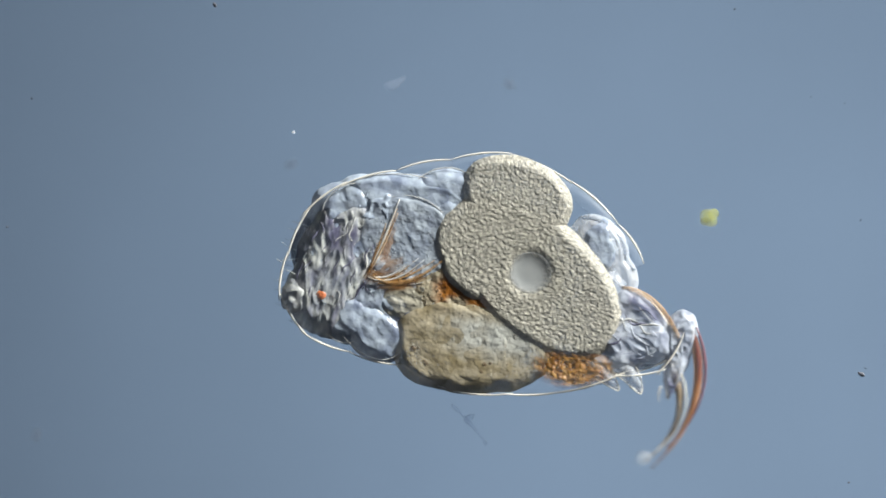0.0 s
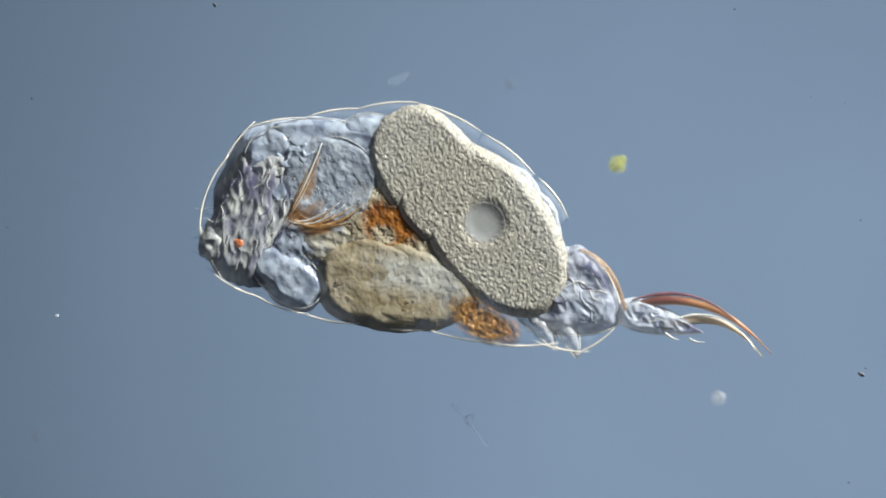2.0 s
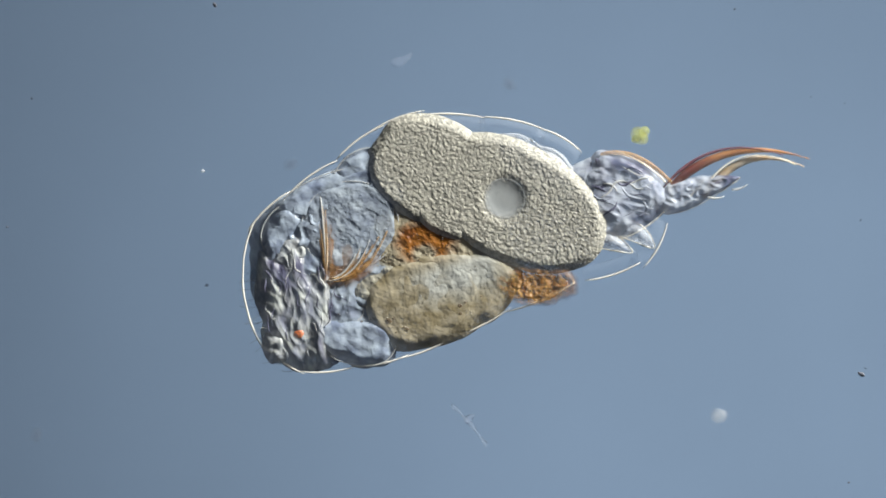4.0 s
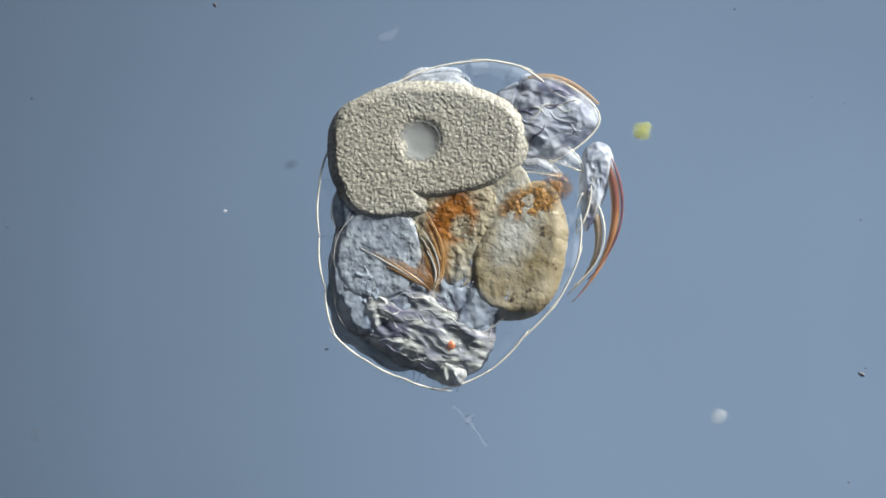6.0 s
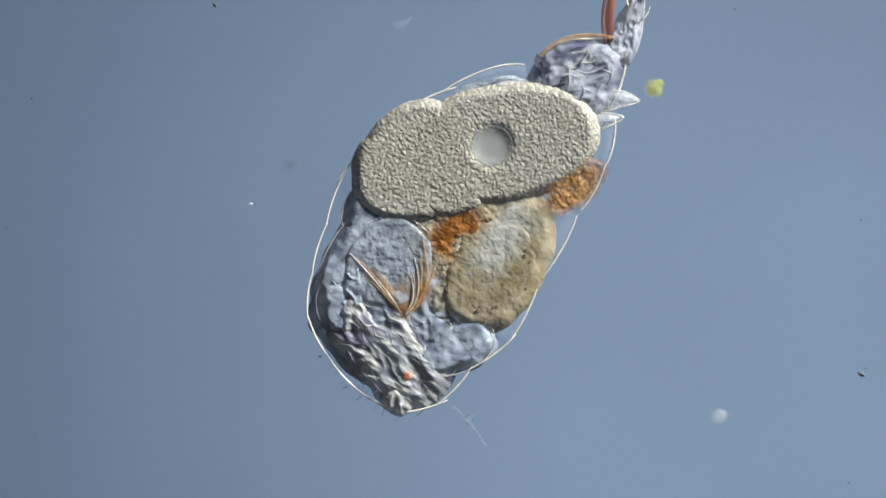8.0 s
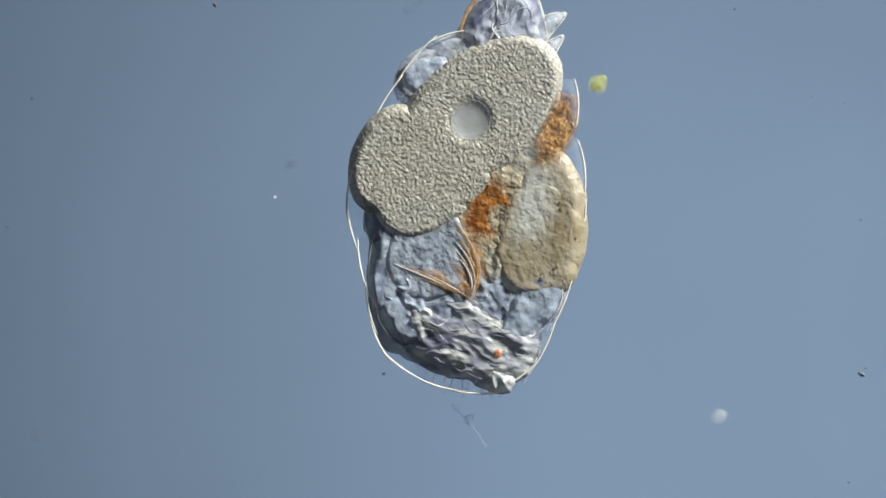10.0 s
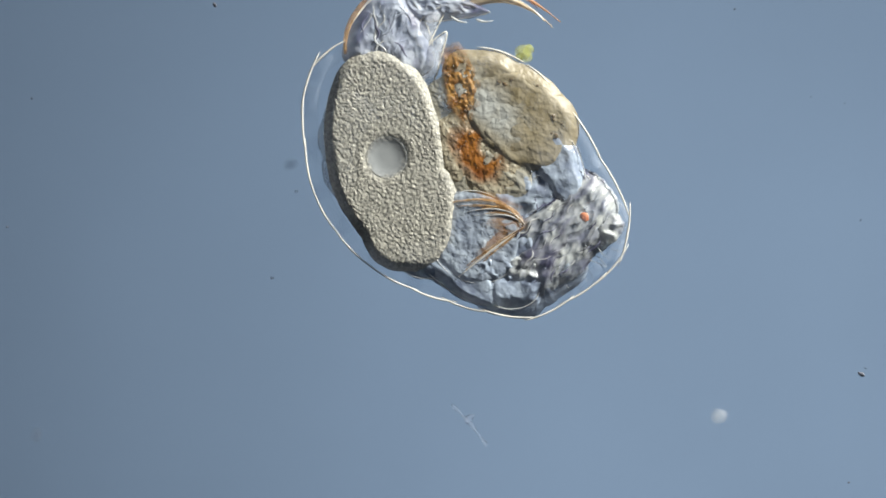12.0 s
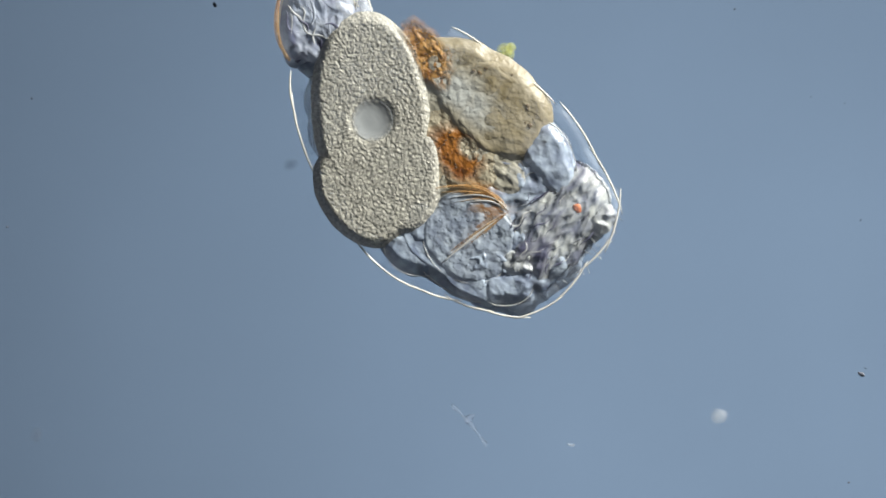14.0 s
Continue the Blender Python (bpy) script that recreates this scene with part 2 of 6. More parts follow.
def cushion(a, b, top, rim=0.016, drop=0.008, taper=0.0, bend=0.0, power=2.0, lump=0.003, size=0.06, seed=1, rings=36, segs=100,
            relief=None, pits=(), deep=0.042, moved_to=(0.0, 0.0)):
    """A body pressed flat: its top lies at height top and rolls over at the rim, which is rim wide and drop deep; below it is a wall.
    power over 2 makes the outline squarer. pits are (x, y, radius, depth) bowls."""
    bm = bmesh.new()
    mx, my = moved_to

    def flat_spot(s, th):
        c, n = math.cos(th), math.sin(th)
        c, n = math.copysign(abs(c) ** (2 / power), c), math.copysign(abs(n) ** (2 / power), n)
        x, y = a * s * c, b * s * n * (1 - taper * s * c) + bend * (s * c) ** 2
        out = s * lump * (wobble((x, y, 0), size, seed) + 0.45 * wobble((x, y, 0), size * 0.42, seed + 3))
        return x + out * math.cos(th), y + out * math.sin(th)

    def top_spot(s, th):
        x, y = flat_spot(s, th)
        ex, ey = flat_spot(1.0, th)
        d = min(1.0, math.hypot(ex - x, ey - y) / rim)
        z = top - drop * (1 - math.sin(math.pi / 2 * d))
        if relief:
            z += relief(x, y) * min(1.0, 0.25 + d)
        for px, py, r, low in pits:
            k = max(0.0, 1 - (math.hypot(x + mx - px, y + my - py) / r) ** 2)
            z -= low * k * k * (3 - 2 * k)
        return Vector((x + mx, y + my, z))

    loops = [[bm.verts.new(top_spot((i / rings) ** 0.8, math.tau * j / segs)) for j in range(segs)] for i in range(1, rings + 1)]
    for fall, s in ((0.5, 1.006), (1.0, 0.985), (1.0, 0.5)):
        loop = []
        for j in range(segs):
            x, y = flat_spot(s, math.tau * j / segs)
            loop.append(bm.verts.new((x + mx, y + my, (top - drop) * (1 - fall) - deep * fall)))
        loops.append(loop)
    for lo, hi in zip(loops, loops[1:]):
        for j in range(segs):
            k = (j + 1) % segs
            bm.faces.new((lo[j], hi[j], hi[k], lo[k]))
    for loop, mid in ((loops[0], top_spot(0, 0)), (loops[-1], Vector((mx, my, -deep)))):
        hub = bm.verts.new(mid)
        for j in range(segs):
            bm.faces.new((hub, loop[j], loop[(j + 1) % segs]))
    return bm


def moved(bm, x, y=0.0):
    bmesh.ops.translate(bm, vec=(x, y, 0.0), verts=bm.verts)
    return bm


def tube(bm, path, radii, segs=10, squash=1.0):
    """A closed tube along a path of points, with a radius at each."""
    path = [Vector(p) for p in path]
    loops = []
    for i, p in enumerate(path):
        d = (path[min(i + 1, len(path) - 1)] - path[max(i - 1, 0)]).normalized()
        side = Vector((0, 0, 1)).cross(d)
        side = side.normalized() if side.length > 1e-5 else Vector((1, 0, 0))
        upw = d.cross(side)
        loops.append([bm.verts.new(p + radii[i] * (math.cos(math.tau * j / segs) * side
                                                   + squash * math.sin(math.tau * j / segs) * upw)) for j in range(segs)])
    for a, b in zip(loops, loops[1:]):
        for j in range(segs):
            bm.faces.new((a[j], a[(j + 1) % segs], b[(j + 1) % segs], b[j]))
    bm.faces.new(loops[0])
    bm.faces.new(loops[-1])
    return bm


def arc(x0, x1, y0, y1, sag, n=14, z=0.0, dz=0.0):
    pts = []
    for i in range(n + 1):
        u = i / n
        pts.append((x0 + (x1 - x0) * u, y0 + (y1 - y0) * u + sag * 4 * u * (1 - u), z + dz * u))
    return pts


def outline(a, b, taper, bend, z, r, begin=0.0, stop=360.0, s=0.975, n=64):
    """A thin membrane round the edge of a cushion."""
    pts = []
    for i in range(n + 1):
        th = radians(begin + (stop - begin) * i / n)
        c = math.cos(th)
        pts.append((a * s * c, b * s * math.sin(th) * (1 - taper * s * c) + bend * (s * c) ** 2, z + 0.002 * wobble((th, 0, 0), 0.6, 3)))
    return tube(bmesh.new(), pts, [r * (0.75 + 0.5 * wobble((i, 0, 0), 6, 11)) for i in range(n + 1)], 8)


def shell(length, sag, deep=0.13, inward=0.10, thick=0.004, nu=26, nw=14, seed=1):
    """A curved clear plate: an arc along x that bulges to +y, wrapped inwards over the top."""
    bm = bmesh.new()

    def spot(i, j, off):
        u, w = 2 * i / nu - 1, j / nw
        turn = w * radians(80)
        y = sag * (1 - u * u) - inward * (1 - math.cos(turn))
        x = length / 2 * u
        z = deep * math.sin(turn) * (1 - 0.15 * u * u)
        n = Vector((2 * sag * u / (length / 2) * 0.6, math.cos(turn), math.sin(turn))).normalized()
        ripple = 0.003 * wobble((x, y, z), 0.07, seed)
        return Vector((x, y, z)) + n * (off + ripple)

    rows = [[[bm.verts.new(spot(i, j, off)) for j in range(nw + 1)] for i in range(nu + 1)] for off in (0.0, -thick)]
    for k in (0, 1):
        for i in range(nu):
            for j in range(nw):
                bm.faces.new((rows[k][i][j], rows[k][i + 1][j], rows[k][i + 1][j + 1], rows[k][i][j + 1]))
    for i in range(nu):
        for j in (0, nw):
            bm.faces.new((rows[0][i][j], rows[0][i + 1][j], rows[1][i + 1][j], rows[1][i][j]))
    for j in range(nw):
        for i in (0, nu):
            bm.faces.new((rows[0][i][j], rows[0][i][j + 1], rows[1][i][j + 1], rows[1][i][j]))
    return bm


def slab(x, y, z0, z1):
    bm = bmesh.new()
    bmesh.ops.create_cube(bm, size=1)
    for v in bm.verts:
        v.co = Vector((v.co.x * x, v.co.y * y, z0 if v.co.z < 0 else z1))
    return bm


# ---- the setting ----
def flat_part(ob):
    for f in ob.data.polygons:
        f.use_smooth = False
    return ob


slide = flat_part(part("glass_slide", slab(7.0, 5.0, -0.06, 0.0), GLASS, None))
tagged(slide, "clear glass microscope slide under the water", "glass slide", kind="structure")
plate = flat_part(part("backdrop", slab(14.0, 12.0, -2.64, -2.60), FROST, None))
tagged(plate, "even blue-grey lit field behind the slide", "backdrop", kind="structure")

# ---- the animal ----
PLATES = (0.075, 0.100, 0.110, 0.095, 0.088, 0.095, 0.090, 0.082, 0.080, 0.085, 0.084, 0.088, 0.087, 0.100, 0.115, 0.118, 0.088, 0.078)
parts = {}
rotifer = new("rotifer")
tagged(rotifer, "transparent rotifer with a granular yolk gland, amber stomach and curved toes", "rotifer")
parts["rotifer"] = rotifer


def animal_part(name, key, bm, material, label=""):
    parts[key] = part(name, bm, material, rotifer, label)
    return parts[key]


SHELL = 0.064      # height of the shell's edge
LEVEL = 0.050      # the parts hang at this height; their tops lie within a few millimetres of one another


def streaks(rng, n, parent, height, cx, cy, ax, ay, bearing, spread, lengths, radii, name, materials):
    """Fine wavy threads that lie in the surface of a part, within an oval area. The dark ones paint in the shade of
    small creases.
    """
    for k in range(n):
        th, q = rng.uniform(0, math.tau), math.sqrt(rng.uniform(0, 1))
        x0, y0 = cx + ax * q * math.cos(th), cy + ay * q * math.sin(th)
        way = radians(bearing + rng.uniform(-spread, spread))
        long, bow, r = rng.uniform(*lengths), rng.uniform(-0.2, 0.2), rng.uniform(*radii)
        pts = []
        for i in range(13):
            u = (i / 12 - 0.5) * long
            v = bow * long * (4 * (i / 12 - 0.5) ** 2) + 0.22 * long * wobble((u, k * 3.1, 0), long * 0.45, 3)
            x, y = x0 + u * math.cos(way) - v * math.sin(way), y0 + u * math.sin(way) + v * math.cos(way)
            if math.hypot((x - cx) / ax, (y - cy) / ay) < 1.08:
                pts.append((x, y, height(x, y)))
        if len(pts) > 4:
            m = len(pts) - 1
            part(name, tube(bmesh.new(), pts, [r * (0.15 + math.sin(math.pi * (i + 0.2) / (m + 0.4))) for i in range(m + 1)], 8, 0.6), materials[k % len(materials)], parent)


def build_yolk():
    gland = animal_part("yolk_gland", "yolk_gland",
                        cushion(0.174, 0.107, 0.0460, 0.022, 0.015, 0.04, 0.0, 2.1, 0.004, 0.07, 2, 64, 132, None, ((0.0, 0.0, 0.047, 0.0070),), moved_to=(0.020, 0.0)),
                        YOLK, "grey-tan granular yolk gland with a round nucleus")
    # the nucleus lines the bowl in the gland
    bm = bmesh.new()
    loops = [[], []]
    for k, lift in ((0, 0.0007), (1, -0.004)):
        for i in range(1, 17):
            s = i / 16
            q = max(0.0, 1 - (s * 0.037 / 0.047) ** 2)
            z = 0.0460 - 0.0070 * q * q * (3 - 2 * q) + lift
            loops[k].append([bm.verts.new((0.037 * s * math.cos(math.tau * j / 64), 0.036 * s * math.sin(math.tau * j / 64), z)) for j in range(64)])
        hub = bm.verts.new((0, 0, 0.0460 - 0.0070 + lift))
        for j in range(64):
            bm.faces.new((hub, loops[k][0][j], loops[k][0][(j + 1) % 64]))
    loops = loops[0] + loops[1][::-1]
    for i, (lo, hi) in enumerate(zip(loops, loops[1:])):
        for j in range(64):
            bm.faces.new((lo[j], hi[j], hi[(j + 1) % 64], lo[(j + 1) % 64]))
    part("nucleus", bm, NUCLEUS, gland, "smooth round blue-grey nucleus")
    animal_part("yolk_lobe", "yolk_front", cushion(0.126, 0.092, 0.0459, 0.020, 0.014, 0.0, 0.0, 2.4, 0.004, 0.07, 7, 50, 120,
                                                   lambda x, y: -0.35 * max(0.0, x), moved_to=(0.014, 0.0)), YOLK)
    animal_part("yolk_lobe", "yolk_mid", cushion(0.085, 0.098, 0.0457, 0.020, 0.014, 0.0, 0.0, 2.4, 0.002, 0.07, 8, 44, 100, lambda x, y: -0.5 * max(0.0, x - 0.030)), YOLK)
    animal_part("yolk_lobe", "yolk_side", cushion(0.102, 0.066, 0.0457, 0.020, 0.014, 0.0, -0.008, 2.2, 0.003, 0.06, 9, 40, 100), YOLK)


def build_gut():
    lumps = relief_of(((0.0022, 0.045), (0.0010, 0.016)), 11)
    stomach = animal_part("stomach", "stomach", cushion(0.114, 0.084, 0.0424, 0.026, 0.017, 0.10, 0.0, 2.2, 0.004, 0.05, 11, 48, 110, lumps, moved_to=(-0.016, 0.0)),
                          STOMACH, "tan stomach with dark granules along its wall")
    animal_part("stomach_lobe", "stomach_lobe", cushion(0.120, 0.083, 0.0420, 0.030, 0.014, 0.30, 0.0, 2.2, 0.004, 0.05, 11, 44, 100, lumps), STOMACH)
    rng = random.Random(4)
    for i in range(44):
        th = radians(rng.uniform(150, 345))
        s = 0.97 - 0.40 * rng.random() ** 1.8
        r = rng.uniform(0.002, 0.0050)
        drop = part("oil_droplet", blob(r, r * rng.uniform(0.7, 1), r * 0.8, 0, 0, 2, 0.0, 1, 1, 4, 12),
                    OIL, stomach)
        set_at(drop, -0.016 + 0.114 * s * math.cos(th), 0.084 * s * math.sin(th) * (1 - 0.10 * s * math.cos(th)), 0.0424 - 0.020 * (1 - math.sin(math.pi / 2 * min(1.0, (1 - s) * 3.0))))
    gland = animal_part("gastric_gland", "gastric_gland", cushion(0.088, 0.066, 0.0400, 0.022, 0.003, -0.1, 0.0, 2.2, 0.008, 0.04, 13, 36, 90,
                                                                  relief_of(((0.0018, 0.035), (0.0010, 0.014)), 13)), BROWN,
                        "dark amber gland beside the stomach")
    set_at(part("gut_fold", cushion(0.130, 0.096, 0.0375, 0.03, 0.004, 0.0, 0.0, 2.2, 0.006, 0.05, 16, 36, 90,
                                    relief_of(((0.0018, 0.035), (0.0010, 0.014)), 16)), GULLET, gland), 0.018, -0.020, 0.0, -10)
    animal_part("intestine", "intestine", cushion(0.088, 0.042, 0.0425, 0.018, 0.008, 0.35, 0.012, 2.2, 0.005, 0.022, 17, 36, 90,
                                                  relief_of(((0.0020, 0.020), (0.0016, 0.009)), 17)), OCHRE, "ochre granular intestine")


def build_front():
    folds = relief_of(((0.0050, 0.055), (0.0040, -0.045), (0.0020, -0.020)), 21)
    neck = animal_part("neck", "neck", cushion(0.144, 0.153, 0.0355, 0.050, 0.044, 0.0, 0.0, 2.3, 0.010, 0.05, 21, 60, 150, folds), PALE,
                       "blue-grey translucent neck tissue")
    for k, (x, y, a, b, turn) in enumerate(((0.046, 0.126, 0.098, 0.036, 3), (-0.062, 0.088, 0.046, 0.032, 42), (0.120, 0.104, 0.044, 0.040, -20),
                                            (0.050, -0.066, 0.036, 0.026, -20), (-0.020, -0.120, 0.036, 0.028, 10), (-0.080, -0.010, 0.030, 0.036, 0), (0.096, 0.146, 0.054, 0.040, 25))):
        lobe = part("gland_lobe", cushion(a * 1.15, b * 1.15, 0.0388 + 0.0004 * (k % 3), 0.026, 0.018, 0.0, 0.0, 2.0, 0.006, 0.040, 120 + k, 30, 80,
                                          relief_of(((0.0022, 0.034), (0.0008, 0.016)), 60 + k)), PALE, neck)
        set_at(lobe, x, y, 0.0, turn)
        part("membrane", outline(a * 1.15, b * 1.15, 0.0, 0.0, 0.0300, 0.0011, 0, 360, 0.93), MEMBRANE, lobe)
    rng = random.Random(41)
    streaks(rng, 24, neck, lambda x, y: 0.0353 + folds(x, y), -0.02, 0.0, 0.10, 0.115, 75, 50, (0.02, 0.060), (0.0006, 0.0014), "strand", (MEMBRANE, FOLD_SHADE, PALE))
    set_at(part("gullet", cushion(0.060, 0.034, 0.0390, 0.016, 0.003, 0.0, 0.0, 2.2, 0.006, 0.035, 25, 24, 60,
                                  relief_of(((0.0022, 0.020), (0.0018, 0.010)), 25)), GULLET, neck,
                "tan granular gullet"), 0.090, -0.052, 0.0, 8)
    mastax = animal_part("mastax", "mastax", cushion(0.088, 0.080, 0.0415, 0.014, 0.010, 0.0, 0.0, 2.2, 0.005, 0.05, 27, 48, 110,
                                                     relief_of(((0.0022, 0.045), (0.0012, 0.016)), 27)), BULB,
                         "round blue-grey chewing bulb")
    part("membrane", outline(0.088, 0.080, 0.0, 0.0, 0.0385, 0.0009), MEMBRANE, mastax)
    jaws = new("jaws")
    jaws.parent = rotifer
    parts["jaws"] = jaws
    rng = random.Random(14)
    # two brushes of fine amber bristles that meet at the hinge, over a stained film
    for arm, n in (((0.122, 0.060, -0.034), 13), ((0.027, 0.142, -0.012), 8)):
        far = math.hypot(arm[0], arm[1])
        for k in range(n):
            off = (k / (n - 1) - 0.5) * 0.028 + rng.uniform(-0.003, 0.003)
            reach = rng.uniform(0.45, 1.0) if k != n // 2 else 1.03
            x1, y1 = arm[0] * reach - off * arm[1] / far * reach, arm[1] * reach + off * arm[0] / far * reach
            begin = rng.uniform(0.0, 0.14)
            bm = bmesh.new()
            r = rng.uniform(0.0009, 0.0017) if k != n // 2 else 0.0022
            pts = arc(x1 * begin, x1, y1 * begin, y1, arm[2] * reach * rng.uniform(0.6, 1.15), 14, 0.0420 + rng.uniform(-0.001, 0.0012))
            tube(bm, pts, [r * (0.35 + math.sin(math.pi * (i + 0.5) / 15)) for i in range(15)], 7, 0.8)
            part("jaw", bm, AMBER if rng.random() < 0.85 else MEMBRANE, jaws, "amber chewing jaw" if k == n // 2 else "")
    for k, (x, y, turn, a, b) in enumerate(((0.064, 0.006, 26, 0.080, 0.022), (0.018, 0.056, 78, 0.062, 0.017), (0.026, 0.022, 45, 0.050, 0.034))):
        set_at(part("jaw_plate", cushion(a, b, 0.0415 + 0.0003 * k, 0.012, 0.003, 0.2, 0.004, 2.0, 0.004, 0.018, 29 + k, 20, 60,
                                         relief_of(((0.0022, 0.016),), 29 + k, (0.5, 1.6)), deep=-0.036), AMBER_FILM, jaws), x, y, 0.0, turn)


def build_head():
    wrinkled = relief_of(((0.0060, -0.066), (0.0040, 0.032), (0.0022, -0.020)), 31, (1.4, 0.7))
    head = animal_part("head", "head", cushion(0.078, 0.120, 0.0400, 0.040, 0.020, 0.0, 0.0, 2.2, 0.014, 0.04, 31, 60, 150,
                                               wrinkled, moved_to=(0.014, 0.046)),
                       FLESH, "folded grey head with ciliary lobes")
    set_at(part("eyespot", blob(0.0085, 0.0075, 0.006, 0, 0, 2.2, 0.003, 0.01, 33, 8, 24), EYE, head, "small orange-red eyespot"),
           0.0, 0.0, 0.0425)
    gland = part("ventral_gland", cushion(0.082, 0.046, 0.0415, 0.028, 0.020, -0.25, 0.0, 2.3, 0.007, 0.04, 35, 36, 80,
                                          relief_of(((0.0026, 0.034), (0.0010, 0.013)), 35)), PALE, head, "rounded blue-grey gland")
    part("membrane", outline(0.082, 0.046, -0.25, 0.0, 0.032, 0.0012, 0, 360, 0.95), MEMBRANE, gland)
    set_at(gland, 0.088, -0.033, 0.0, -22)
    for k, (x, y, a, b, turn) in enumerate(((0.062, 0.172, 0.045, 0.034, 20), (0.020, 0.140, 0.040, 0.030, 35), (-0.046, -0.012, 0.030, 0.024, 70))):
        set_at(part("crown_lobe", cushion(a, b, 0.0405, 0.018, 0.011, 0.0, 0.0, 2.2, 0.006, 0.03, 37 + k, 26, 60,
                                          relief_of(((0.0045, -0.024), (0.0022, 0.011)), 37 + k)), FLESH if k else PALE, head), x, y, 0.0, turn)
    rng = random.Random(8)
    streaks(rng, 32, head, lambda x, y: 0.0398 + wrinkled(x - 0.014, y - 0.046), 0.016, 0.046, 0.066, 0.100, 84, 34, (0.02, 0.060), (0.0006, 0.0017), "fold",
            (FLESH, FOLD_SHADE, FLESH, FOLD_SHADE, MEMBRANE, FLESH, FOLD_SHADE))
    for i in range(16):
        y0 = -0.06 + 0.014 * i
        bm = bmesh.new()
        x0 = 0.014 - 0.068 * math.sqrt(max(0.05, 1 - ((y0 - 0.046) / 0.13) ** 2))
        tube(bm, arc(x0, x0 - rng.uniform(0.022, 0.04), y0, y0 + rng.uniform(-0.014, 0.010), rng.uniform(-0.005, 0.005), 6,
                     rng.uniform(-0.02, 0.03)), [0.0008, 0.0008, 0.0007, 0.0006, 0.0005, 0.0004, 0.0003], 6)
        part("cilium", bm, MEMBRANE, head)


def build_granules():
    # bright and dark granules, too fine to tell apart, in the front tissue and on the gut
    rng = random.Random(21)
    for key, material, n, ax, ay, lo, top in (("neck", BULB, 60, 0.115, 0.125, 0.0, 0.0375), ("neck", OIL, 20, 0.115, 0.125, 0.0, 0.0372),
                                              ("mastax", BULB, 40, 0.070, 0.064, 0.0, 0.0412), ("head", BULB, 40, 0.050, 0.085, 0.0, 0.0410),
                                              ("stomach", GULLET, 40, 0.106, 0.064, 0.45, 0.0412), ("stomach", OIL, 26, 0.106, 0.064, 0.6, 0.0412),
                                              ("gastric_gland", OIL, 24, 0.055, 0.036, 0.3, 0.0405), ("intestine", OIL, 60, 0.060, 0.024, 0.0, 0.0425)):
        big = bmesh.new()
        for _ in range(n):
            th, s = rng.uniform(0, math.tau), math.sqrt(rng.uniform(lo * lo, 0.9))
            r = rng.uniform(0.0010, 0.0023)
            dx, dy = (0.014, 0.046) if key == "head" else (0.0, 0.0)
            m = Matrix.Translation((dx + ax * s * math.cos(th), dy + ay * s * math.sin(th), top))
            bmesh.ops.create_icosphere(big, subdivisions=1, radius=r, matrix=m @ Matrix.Diagonal((1, rng.uniform(0.5, 1), 0.6, 1)))
        tagged(part("granulation", big, material, parts[key]), kind="stuff")


